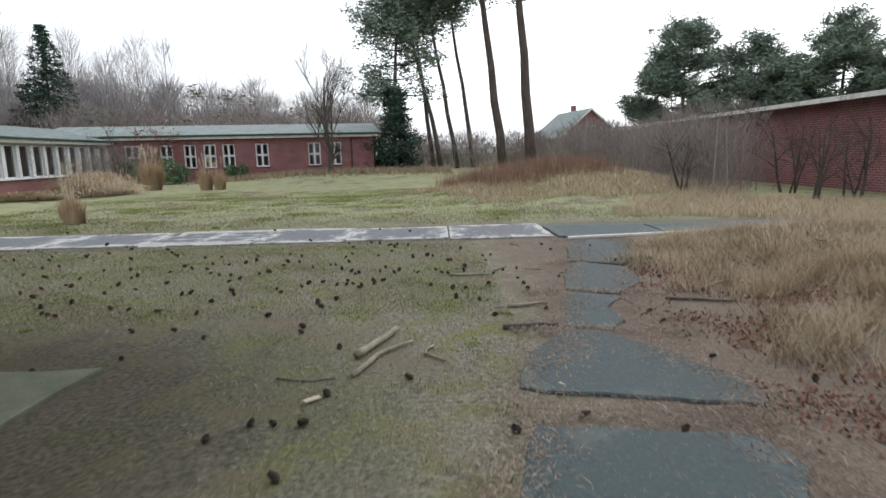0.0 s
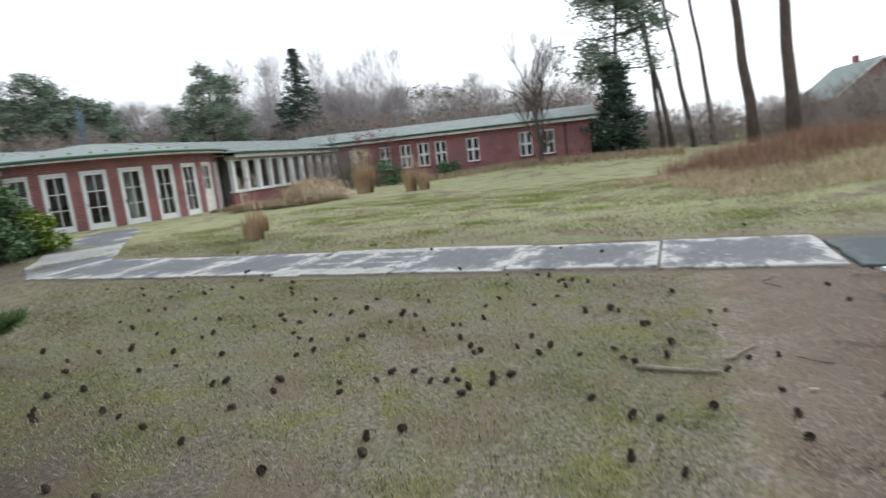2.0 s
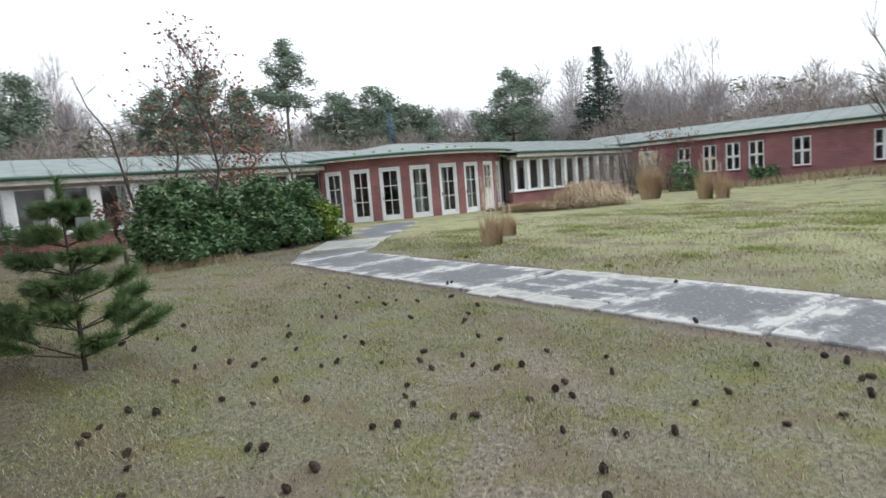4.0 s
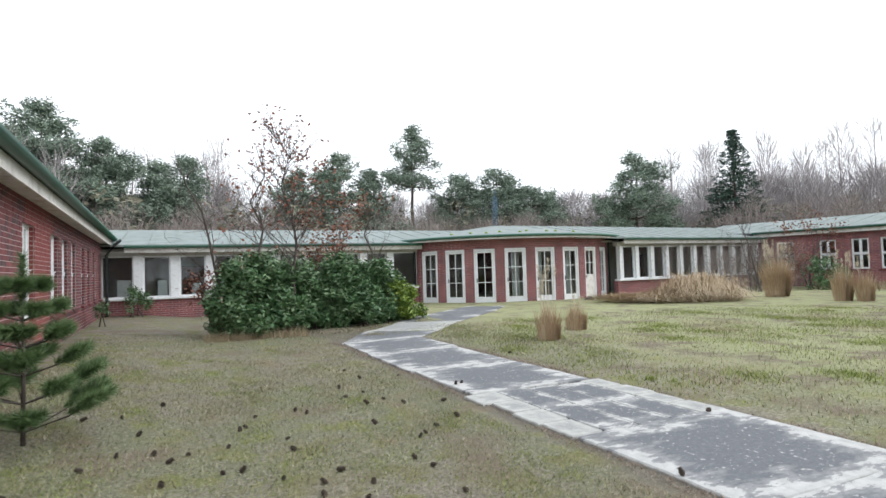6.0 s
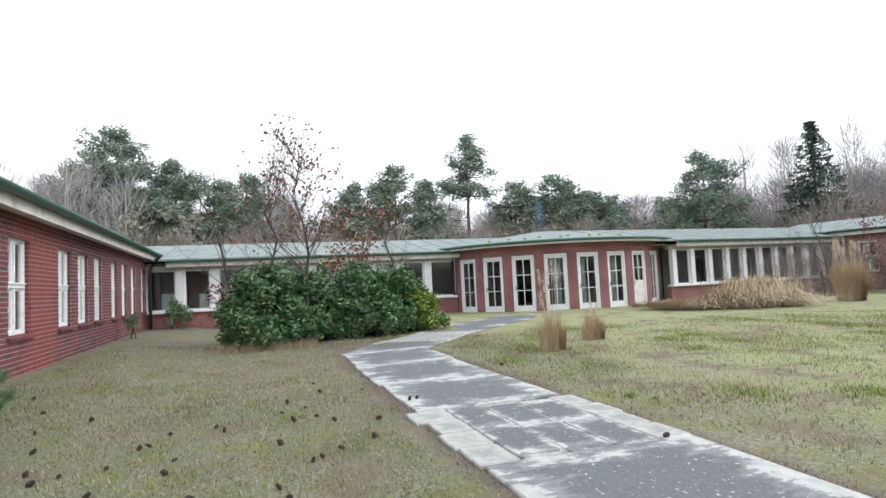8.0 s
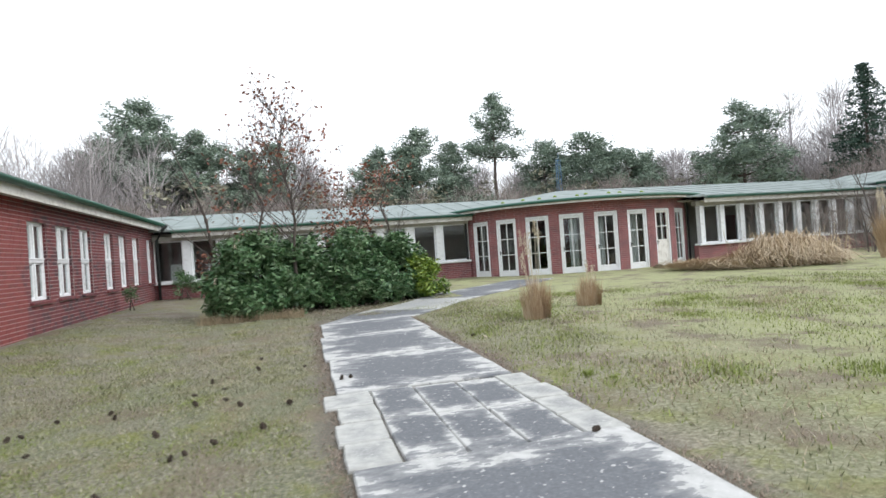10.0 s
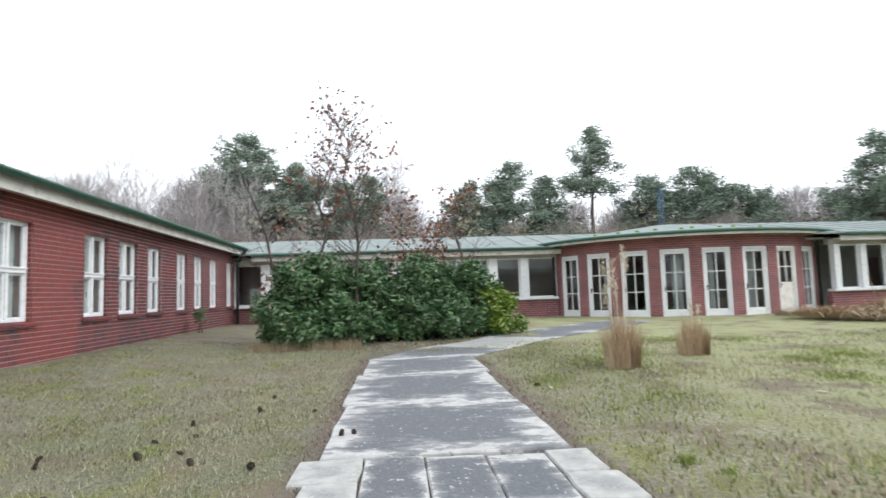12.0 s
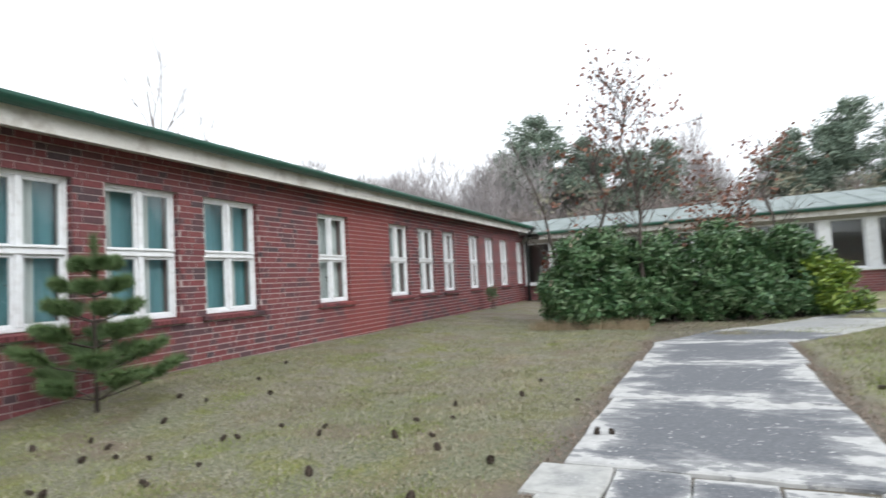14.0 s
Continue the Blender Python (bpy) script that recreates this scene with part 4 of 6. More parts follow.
pier_mat = brick_mat("brick_masonry_pier", 1)
wp = thing("wall_pavilion", "curved red brick wall of the round pavilion", "wall", kind="structure")
starts = [A0 + DA * (k - 1) for k in range(0, 8)]
pm = Mesh()
arc_block(pm, starts[0] - 0.06, starts[-1] + DW + 0.06, 2.46, 2.88, PR - 0.3, PR, 40)
part("lintel_band", pm, pier_mat, wp)
edges = [starts[0] - 0.06] + [q for s in starts for q in (s, s + DW)] + [starts[-1] + DW + 0.06]
for a, b in zip(edges[::2], edges[1::2]):
    pm = Mesh()
    arc_block(pm, a, b, -0.3, 2.46, PR - 0.3, PR, 3)
    part("brick_pier", pm, pier_mat, wp)
pm = Mesh()
arc_block(pm, starts[0] - 0.03, starts[-1] + 0.2, -0.25, 0.03, PR - 0.32, PR + 0.45, 30)
tagged(part("plinth", pm, PALESLAB), "low pale concrete step round the pavilion", "step", kind="structure")


def pavilion_door(k, a):
    am = a + DW / 2
    x, y = polar(am, PR - 0.09)
    w = 2 * PR * math.sin(DW / 2) - 0.012
    lab = "white french door with six dark panes"
    if k == 6:
        lab = "white half-glazed door with a boarded lower panel"
    if k == 0:
        lab = "grey framed glazed door in the pavilion wall"
    d = thing(f"door_{k + 1}", lab, "door", "pavilion doors", "structure", (x, y, 0), math.degrees(am) - 90)
    z0, z1, fr, mat = 0.035, 2.45, 0.085, WHITE
    f = Mesh()
    for s in (-1, 1):
        f.box((s * (w / 2 - fr / 2), 0, (z0 + z1) / 2), (fr, 0.09, z1 - z0), bevel=0.008)
    f.box((0, 0, z1 - fr / 2), (w - 2 * fr, 0.09, fr), bevel=0.008)
    part("door_frame", f, mat, d)
    iw = w - 2 * fr
    zb = 1.15 if k == 6 else 0.30
    leaf = Mesh()
    st = 0.075
    for s in (-1, 1):
        leaf.box((s * (iw / 2 - st / 2), -0.015, (z0 + z1 - fr) / 2), (st, 0.05, z1 - fr - z0 - 0.01), bevel=0.006)
    leaf.box((0, -0.015, z1 - fr - 0.05), (iw - 2 * st, 0.05, 0.09), bevel=0.006)
    leaf.box((0, -0.015, (z0 + zb) / 2 + 0.01), (iw - 2 * st, 0.045 if k != 6 else 0.03, zb - z0), bevel=0.008)
    leaf = part("door_leaf", leaf, mat if k != 6 else CREAM, d)
    gw, ga, gb = iw - 2 * st, zb, z1 - fr - 0.095
    part("glazing_bar", Mesh().box((0, -0.01, (ga + gb) / 2), (0.032, 0.045, gb - ga), bevel=0.004), mat, leaf)
    rows = 2 if k == 6 else 3
    for i in range(1, rows):
        part("glazing_bar", Mesh().box((0, -0.008, ga + (gb - ga) * i / rows), (gw, 0.04, 0.03), bevel=0.004), mat, leaf)
    for i in range(rows):
        for s in (-1, 1):
            g = part("pane", Mesh().box((s * gw / 4, -0.02, ga + (gb - ga) * (i + 0.5) / rows), (gw / 2 - 0.03, 0.004, (gb - ga) / rows - 0.028)), GLASS, leaf)
            g.visible_shadow = False
    if k not in (0, 7, 8):
        part("door_handle", Mesh().box((iw / 2 - st / 2, 0.03, 1.05), (0.03, 0.02, 0.18)).tube([(iw / 2 - st / 2, 0.04, 1.08), (iw / 2 - st / 2, 0.07, 1.08), (iw / 2 - st / 2 - 0.1, 0.07, 1.08)], [0.009] * 3, 6), IRON, leaf)


for k, a in enumerate(starts):
    pavilion_door(k, a)
for k, off in ((3, 0.1), (4, -0.1), (5, 0.2), (7, 0.0)):
    a = starts[k] + DW / 2
    x, y = polar(a, PR - 0.7)
    cu = tagged(part("curtain", wavy(0.35 + 0.1 * (k % 3), 2.1, 0.05, 4), LINEN), "pale torn curtain hanging behind the pavilion door", "curtain", "pavilion curtains")
    cu.matrix_world = pose(x, y + off, 1.2, 0, 0, math.degrees(a) - 90)

# pavilion roof: a flat cone with a deep rounded eave
rm = Mesh()
n = 64
a_lo, a_hi = -1.75, 1.35
rings = [(PR + 0.62, 2.94), (PR + 0.62, 3.01), (PR * 0.55, 3.48), (0.6, 3.84)]
vs = [(*polar(a_lo + (a_hi - a_lo) * i / n, r), z) for r, z in rings for i in range(n + 1)]
fs = [(j * (n + 1) + i, j * (n + 1) + i + 1, (j + 1) * (n + 1) + i + 1, (j + 1) * (n + 1) + i) for j in range(3) for i in range(n)]
rm.add(vs, fs)
tagged(part("roof_pavilion", rm, ROOF), "flat conical felt roof of the round pavilion", "roof", kind="structure")
sm = Mesh()
arc_block(sm, a_lo, a_hi, 2.88, 2.91, PR - 0.02, PR + 0.56, 48)
tagged(part("soffit_pavilion", sm, CREAM), "cream curved eave soffit of the pavilion", "soffit", kind="structure")
sm = Mesh()
arc_block(sm, a_lo, a_hi, 2.845, 2.965, PR + 0.56, PR + 0.60, 48)
tagged(part("fascia_pavilion", sm, CREAM), "cream curved fascia of the pavilion", "fascia", kind="structure")
sm = Mesh()
pts = [(*polar(a_lo + (a_hi - a_lo) * i / 48, PR + 0.66), 2.98) for i in range(49)]
sm.tube(pts, [0.06] * 49, 8)
tagged(part("gutter_pavilion", sm, GREEN), "dark green gutter curving round the pavilion", "gutter", kind="structure")
pm = Mesh()
arc_block(pm, -1.5, 1.2, 2.91, 2.94, 0.2, PR - 0.02, 24)
tagged(part("ceiling_pavilion", pm, INSIDE), "plastered ceiling of the pavilion", "ceiling", kind="structure")
bx, by = polar(starts[0] - 0.06, PR + 0.12)
tagged(part("downpipe", Mesh().tube([(bx, by, 0.0), (bx, by, 2.6), (bx + 0.1, by - 0.05, 2.8), (*polar(starts[0] - 0.06, PR + 0.66), 2.92)], [0.05] * 4, 8), IRON), "dark iron downpipe beside the pavilion doors", "downpipe")
bx, by = polar(starts[7] + DW + 0.05, PR + 0.1)
tagged(part("downpipe", Mesh().tube([(bx, by, 0.0), (bx, by, 2.7), (*polar(starts[7] + DW + 0.05, PR + 0.6), 2.88)], [0.045] * 3, 8), IRON), "dark iron downpipe on the pavilion's far side", "downpipe")
cx, cy = XF + 0.12, YS - 0.2
tagged(part("downpipe", Mesh().tube([(cx, cy, 0.0), (cx, cy, 2.5), (cx + 0.25, cy + 0.25, 2.85), (cx + 0.5, cy + 0.5, 3.05)], [0.055] * 4, 8), IRON), "dark iron downpipe in the corner of the wings", "downpipe")
# mast on the roof
mast = thing("roof_mast", "faded blue lattice mast standing on the roof", "mast", at=(-25.2, 23.9, 3.75))
for sx, sy in ((-1, -1), (1, -1), (0, 1)):
    part("mast_leg", Mesh().tube([(sx * 0.13, sy * 0.12, -0.1), (sx * 0.09, sy * 0.09, 1.75)], [0.018, 0.014], 6), BLUEIRON, mast)
for i in range(7):
    z = 0.1 + i * 0.24
    part("mast_brace", Mesh().tube([(-0.12, -0.11, z), (0.12, -0.11, z + 0.12), (0, 0.11, z + 0.2), (-0.12, -0.11, z + 0.24)], [0.009] * 4, 5), BLUEIRON, mast)
part("mast_tip", Mesh().tube([(0, 0, 1.6), (0, 0, 2.1)], [0.015, 0.01], 6), BLUEIRON, mast)
for i in range(9):
    a = -0.9 + 0.14 * i + rng.uniform(-0.05, 0.05)
    r = 4.9 + rng.uniform(-0.5, 0.5)
    s = tagged(part("moss_clump", Mesh().tube([(0, 0, 0), (0, 0, 0.05), (0, 0, 0.09)], [0.09, 0.08, 0.02], 7), RHODOY), "dark moss clump lying on the roof felt", "moss", "moss clumps")
    x, y = polar(a, r)
    s.location = (x, y, 3.01 + (PR + 0.62 - r) / (PR * 0.45 + 0.62) * 0.49 - 0.02)

# ---- eastern building and far house ----
wall_along("wall_east", BRICKY, (15.1, 13.0), 1, 34.0, 3.0, 0.3, [(8 + 4 * i, 9.1 + 4 * i, 1.0, 2.4) for i in range(3, 6)], "brown brick wall of the eastern building", back=1)
for i in range(3, 6):
    sash_window(15.1, 13 + 8.55 + 4 * i, 1.07, 2.4, 1.1, 90, handle=False, label="dull white window of the eastern building", sill=False)
wall_along("wall_east_back", BRICKY, (24.5, 13), 1, 34, 3.0, 0.3, [], "rear brick wall of the eastern building", back=1)
wall_along("wall_east_end", BRICKX, (15.4, 13.0), 0, 9.1, 3.0, 0.3, [], "brick end wall of the eastern building", back=1)
wall_along("wall_east_far", BRICKX, (15.4, 46.7), 0, 9.1, 3.0, 0.3, [], "brick far end wall of the eastern building", back=1)
wall_along("partition_east", INSIDE, (17.5, 13.4), 1, 33, 3.0, 0.12, [], "inner wall of the eastern building", back=1)
hip_roof("roof_east", (19.8, 12.4), (19.8, 47.4), 1, 4.85, 3.02, 0.7, DARKROOF, "dark felt roof of the eastern building")
tagged(part("fascia_east", Mesh().box((14.33, 29.9, 3.03), (0.04, 35.0, 0.16)), CREAM), "pale fascia of the eastern building", "fascia", kind="structure")


def gable_house(x, y, rz):
    h = thing("gable_house", "red brick house with a pale tiled gable roof", "house", at=(x, y, 0), rz=rz)
    w, d, eh, rh = 8.6, 11.0, 3.4, 7.0
    m = Mesh()
    vs = []
    for yy in (-d / 2, d / 2):
        vs += [(-w / 2, yy, -0.2), (w / 2, yy, -0.2), (w / 2, yy, eh), (0, yy, rh), (-w / 2, yy, eh)]
    m.add(vs, [(0, 1, 2, 3, 4), (9, 8, 7, 6, 5), (1, 6, 7, 2), (5, 0, 4, 9)])
    part("wall", m, brick_mat("house_brick", 0), h)
    for s in (-1, 1):
        r = Mesh()
        ov, t = 0.4, 0.12
        k = (rh - eh) / (w / 2)
        x1 = w / 2 + ov
        q = [(0, -d / 2 - ov, rh + 0.12), (s * x1, -d / 2 - ov, eh - ov * k + 0.12), (s * x1, d / 2 + ov, eh - ov * k + 0.12), (0, d / 2 + ov, rh + 0.12)]
        r.add(q + [(a, b, c - t) for a, b, c in q], [(0, 1, 2, 3), (7, 6, 5, 4), (0, 4, 5, 1), (1, 5, 6, 2), (2, 6, 7, 3)])
        part("roof", r, ROOF, h)
        b = Mesh().add([(0, -d / 2 - ov - 0.03, rh + 0.16), (s * x1, -d / 2 - ov - 0.03, eh - ov * k + 0.16), (s * x1, -d / 2 - ov - 0.03, eh - ov * k - 0.08), (0, -d / 2 - ov - 0.03, rh - 0.1),
                        (0, -d / 2 - ov, rh + 0.16), (s * x1, -d / 2 - ov, eh - ov * k + 0.16), (s * x1, -d / 2 - ov, eh - ov * k - 0.08), (0, -d / 2 - ov, rh - 0.1)], [(0, 1, 2, 3), (7, 6, 5, 4), (0, 4, 5, 1), (3, 2, 6, 7), (1, 5, 6, 2)])
        part("bargeboard", b, WHITE, h)
    for xx, zz, ww in ((-0.45, 4.3, 0.6), (0.45, 4.3, 0.6), (-2.2, 1.4, 1.1), (2.2, 1.4, 1.1), (1.9, 4.1, 0.4)):
        win = part("window", Mesh().box((xx, -d / 2 - 0.02, zz), (ww, 0.06, 1.2), bevel=0.01), WHITE, h)
        part("pane", Mesh().box((xx, -d / 2 - 0.055, zz), (ww - 0.14, 0.02, 1.04)), IRON, win)
    part("chimney", Mesh().box((0.6, 1.5, rh + 0.3), (0.6, 0.6, 1.4), bevel=0.02), BRICKX, h)


gable_house(21.0, 84.6, 10)


# ---- vegetation ----
def rot_rand(n, r):
    """n random unit vectors."""
    v = r.normal(size=(n, 3))
    return v / np.linalg.norm(v, axis=1, keepdims=True)


def leaf_quads(centres, normals_up, length, width, r, droop=0.0):
    """Pointed leaves as bent quads of two triangles each, about the centres."""
    n = len(centres)
    d = rot_rand(n, r)
    d[:, 2] = d[:, 2] * 0.5 + normals_up
    d /= np.linalg.norm(d, axis=1, keepdims=True)
    side = np.cross(d, rot_rand(n, r))
    side /= np.linalg.norm(side, axis=1, keepdims=True) + 1e-9
    L = (length * r.uniform(0.7, 1.25, n))[:, None]
    W = (width * r.uniform(0.75, 1.2, n))[:, None]
    a = centres - d * L * 0.5
    b = centres + side * W * 0.5 - np.array([0, 0, droop])
    c = centres + d * L * 0.5 - np.array([0, 0, droop * 2])
    e = centres - side * W * 0.5 - np.array([0, 0, droop])
    return np.stack([a, b, c, e], axis=1)


def grow(m, p, d, length, radius, depth, r, spread=0.6, up=0.15, kids=(3, 5), sides=5, tips=None, shrink=0.62, lo=0.3):
    """A bare branch with side branches."""
    segs = 4 if depth > 1 else 3
    pts, rad = [Vector(p)], [radius]
    dd = Vector(d).normalized()
    for i in range(segs):
        dd = (dd + Vector(r.normal(0, 0.11, 3)) + Vector((0, 0, up * 0.3))).normalized()
        pts.append(pts[-1] + dd * length / segs)
        rad.append(radius * (1 - 0.72 * (i + 1) / segs))
    m.tube(pts, rad, sides if depth > 1 else 3, cap=False)
    if depth <= 0:
        if tips is not None:
            tips.append((pts[-1], dd))
        return
    for _ in range(int(r.integers(kids[0], kids[1] + 1))):
        t = r.uniform(lo, 0.98) * segs
        i = min(int(t), segs - 1)
        q = pts[i].lerp(pts[i + 1], t - i)
        side = Vector(r.normal(0, 1, 3))
        nd = (pts[i + 1] - pts[i]).normalized()
        side = (side - nd * side.dot(nd)).normalized()
        grow(m, q, nd * (1 - spread * 0.5) + side * spread + Vector((0, 0, up)), length * shrink * r.uniform(0.7, 1.1), rad[i] * 0.55, depth - 1, r, spread, up, kids, sides, tips, shrink, lo)
    if tips is not None:
        tips.append((pts[-1], dd))


def clump_tris(c, size, n, r, blade, flat=0.6):
    """A tuft of needle sprays round c."""
    d = rot_rand(n, r)
    d[:, 2] = np.abs(d[:, 2]) * 0.8 - 0.15
    base = c + rot_rand(n, r) * size * np.array([1, 1, flat]) * (r.uniform(0, 1, n) ** 0.5)[:, None] * 0.75
    side = np.cross(d, rot_rand(n, r))
    side /= np.linalg.norm(side, axis=1, keepdims=True) + 1e-9
    L = size * r.uniform(0.25, 0.6, n)[:, None]
    return np.stack([base - side * blade / 2, base + side * blade / 2, base + d * L], axis=1)


def pine(x, y, height, crown_lo, radius, seed, lean=(0, 0), layers=9, trunk_r=0.22, dense=1.0, group="pines", label="tall pine with open dark green layered crown", flat_top=True, clump=0.85, blade=0.13, mat=None, wide=0.4):
    r = np.random.default_rng(seed)
    t = thing("pine_tree", label, "tree", group, at=(x, y, float(gz(x, y))))
    tr, br, cr = Mesh(), Mesh(), Mesh()
    k = 8
    path = [Vector((lean[0] * (i / k) ** 1.2 + r.normal(0, 0.06) * (i > 0), lean[1] * (i / k) ** 1.2 + r.normal(0, 0.06) * (i > 0), -0.1 + height * 0.97 * i / k)) for i in range(k + 1)]
    tr.tube(path, [trunk_r * (1 - 0.82 * i / k) for i in range(k + 1)], 9)
    part("trunk", tr, PINEBARK, t)
    arrs = []
    for j in range(layers):
        f = j / max(layers - 1, 1)
        z = height * (crown_lo + (0.97 - crown_lo) * f)
        i = min(int(z / (height * 0.97) * k), k - 1)
        c = path[i].lerp(path[i + 1], z / (height * 0.97) * k - i)
        prof = (math.sin(math.pi * min(1.0, wide + f * (1 - wide))) ** 0.7 + 0.18) if flat_top else (1.05 - f)
        rr = radius * prof * r.uniform(0.75, 1.15)
        for b in range(int(r.integers(5, 8))):
            a = r.uniform(0, 2 * math.pi)
            L = rr * r.uniform(0.6, 1.1)
            end = c + Vector((math.cos(a) * L, math.sin(a) * L, L * r.uniform(-0.05, 0.35)))
            mid = c.lerp(end, 0.5) + Vector((0, 0, -0.06 * L))
            br.tube([c, mid, end], [trunk_r * 0.28 * (1 - 0.5 * f), trunk_r * 0.17, trunk_r * 0.05], 4, cap=False)
            nc = max(3, int(L / clump * 3.0 * dense))
            for q in range(nc):
                s = r.uniform(0.35, 1.05)
                p = np.array(c.lerp(end, s)) + r.normal(0, clump * 0.5, 3) * (1, 1, 0.75)
                arrs.append(clump_tris(p, clump * r.uniform(0.7, 1.35), int(34 * dense) + 8, r, blade, 0.85))
    cr.tris(np.concatenate(arrs))
    tagged(part("limb", br, PINEBARK, t), kind="stuff")
    part("crown", cr, mat or NEEDLE, t)
    return t


def fir(x, y, height, radius, seed):
    r = np.random.default_rng(seed)
    t = thing("fir_tree", "dark green conical fir with a pointed top", "tree", at=(x, y, 0))
    part("trunk", Mesh().tube([(0, 0, -0.1), (0, 0, height * 0.5), (0, 0, height)], [0.25, 0.14, 0.02], 8), BARK, t)
    arrs = []
    for j in range(46):
        f = j / 45
        z = height * (0.06 + 0.93 * f)
        rr = radius * (1 - f) ** 0.85 * r.uniform(0.8, 1.15) + 0.12
        for b in range(9):
            a = r.uniform(0, 2 * math.pi)
            for s in np.linspace(0.25, 1, max(2, int(rr * 2))):
                p = np.array((math.cos(a) * rr * s, math.sin(a) * rr * s, z - rr * s * 0.22))
                arrs.append(clump_tris(p, 0.55, 12, r, 0.15, 0.4))
    part("crown", Mesh().tris(np.concatenate(arrs)), FIRN, t)


# landmark trees behind the western wing
pine(-57.7, 32.2, 18.0, 0.62, 2.8, 11, layers=7, trunk_r=0.28, label="tall pale-trunked pine with flat layered crown", dense=0.8)
pine(-58.4, 38.3, 12.6, 0.45, 3.6, 12, layers=7)
pine(-56.6, 42.7, 13.2, 0.35, 4.2, 13, layers=8, dense=1.1)
pine(-54.5, 46.3, 10.4, 0.3, 3.4, 14, layers=7, dense=1.1)
pine(-57.5, 50.9, 10.9, 0.35, 1.6, 15, layers=7, trunk_r=0.15)
pine(-41.0, 49.5, 12.3, 0.42, 3.1, 16, layers=8, dense=0.9)
pine(-56.8, 23.5, 14.0, 0.35, 4.0, 17, layers=8, dense=1.1)
pine(-57.3, 19.5, 12.0, 0.35, 3.6, 18, layers=7, dense=1.1)
pine(-57.0, 27.3, 12.6, 0.35, 3.2, 19, layers=7, dense=1.1)
pine(-54.9, -2.2, 16.3, 0.32, 4.8, 20, layers=9, dense=1.2)
pine(-55.8, 2.4, 13.6, 0.32, 4.4, 21, layers=8, dense=1.2)
pine(-57.2, 6.6, 11.9, 0.3, 3.6, 22, layers=7, dense=1.2)
pine(-58.0, -3.5, 12.5, 0.32, 4.6, 23, layers=8, dense=1.1)
pine(-58.0, 8.9, 13.4, 0.5, 1.8, 24, layers=6, trunk_r=0.14)
fir(-35.4, 56.5, 14.2, 4.2, 31)
# tall pines beyond the lawn
pine(7.9, 42.4, 22.0, 0.72, 3.0, 41, (-1.7, 0), 7, 0.42, group="lawn pines", label="tall pine with a bare leaning dark trunk")
pine(5.9, 42.9, 20.0, 0.62, 3.2, 42, (-2.6, 0), 7, 0.36, group="lawn pines", label="tall pine with a bare leaning dark trunk")
for i, (x, y, h, ln) in enumerate(((2.7, 46.0, 17.5, -3.2), (1.4, 44.5, 16.0, -3.6), (4.0, 47.0, 18.0, -2.6), (0.8, 46.5, 15.5, -1.8))):
    pine(x, y, h, 0.66, 2.6, 43 + i, (ln, 0), 6, 0.2, group="lawn pines", label="slender pine leaning over the lawn", dense=0.8)
pine(-2.1, 44.0, 13.2, 0.42, 3.2, 51, (0.6, 0), 8, 0.22, group="lawn pines", label="pine with drooping dark green branches", dense=0.6, wide=0.25)
pine(-1.9, 42.6, 5.4, 0.05, 1.8, 52, (0, 0), 7, 0.14, group="lawn pines", label="dark low conifer beside the northern wing", mat=FIRN, flat_top=False, dense=1.1)
pine(24.4, 55.6, 12.6, 0.32, 4.6, 61, layers=9, dense=1.3, group="eastern pines", label="broad dense dark green pine")
pine(30.3, 53.6, 10.8, 0.35, 3.2, 62, layers=8, dense=1.1, group="eastern pines")
pine(35.6, 50.2, 11.8, 0.32, 4.4, 63, layers=9, dense=1.3, group="eastern pines", label="broad dense dark green pine")
pine(40.4, 46.1, 12.0, 0.3, 4.4, 64, layers=8, dense=1.2, group="eastern pines")
pine(33.1, 55.5, 9.6, 0.3, 3.0, 65, layers=7, dense=1.2, group="eastern pines")


# two unseen pines behind the start, added to shade it; fallen cones suggest them
pine(-0.6, -2.6, 16.0, 0.45, 4.2, 66, layers=8, dense=0.7, trunk_r=0.26, group="start pines")
pine(4.6, -1.4, 15.0, 0.45, 4.0, 67, layers=8, dense=0.7, trunk_r=0.26, group="start pines")


def bare_tree(x, y, height, seed, trunk=0.16, depth=3, kids=(4, 6), spread=0.55, label="bare leafless tree with fine grey twigs", mat=None, stems=1, tips=None, group="bare trees", up=0.22, lo=0.3, shrink=0.62, name="bare_tree"):
    r = np.random.default_rng(seed)
    t = thing(name, label, "tree", group, at=(x, y, float(gz(x, y)) - 0.05))
    m = Mesh()
    for s in range(stems):
        d = (r.normal(0, 0.12 if stems > 1 else 0.04), r.normal(0, 0.12 if stems > 1 else 0.04), 1)
        grow(m, (r.normal(0, 0.12) * (stems > 1), r.normal(0, 0.12) * (stems > 1), 0), d, height * (0.8 if s == 0 else r.uniform(0.5, 0.78)), trunk * (1 if s == 0 else 0.7), depth, r, spread, up, kids, 6, tips, shrink, lo)
    tagged(part("branchwork", m, mat or TWIG, t), kind="stuff")
    return t


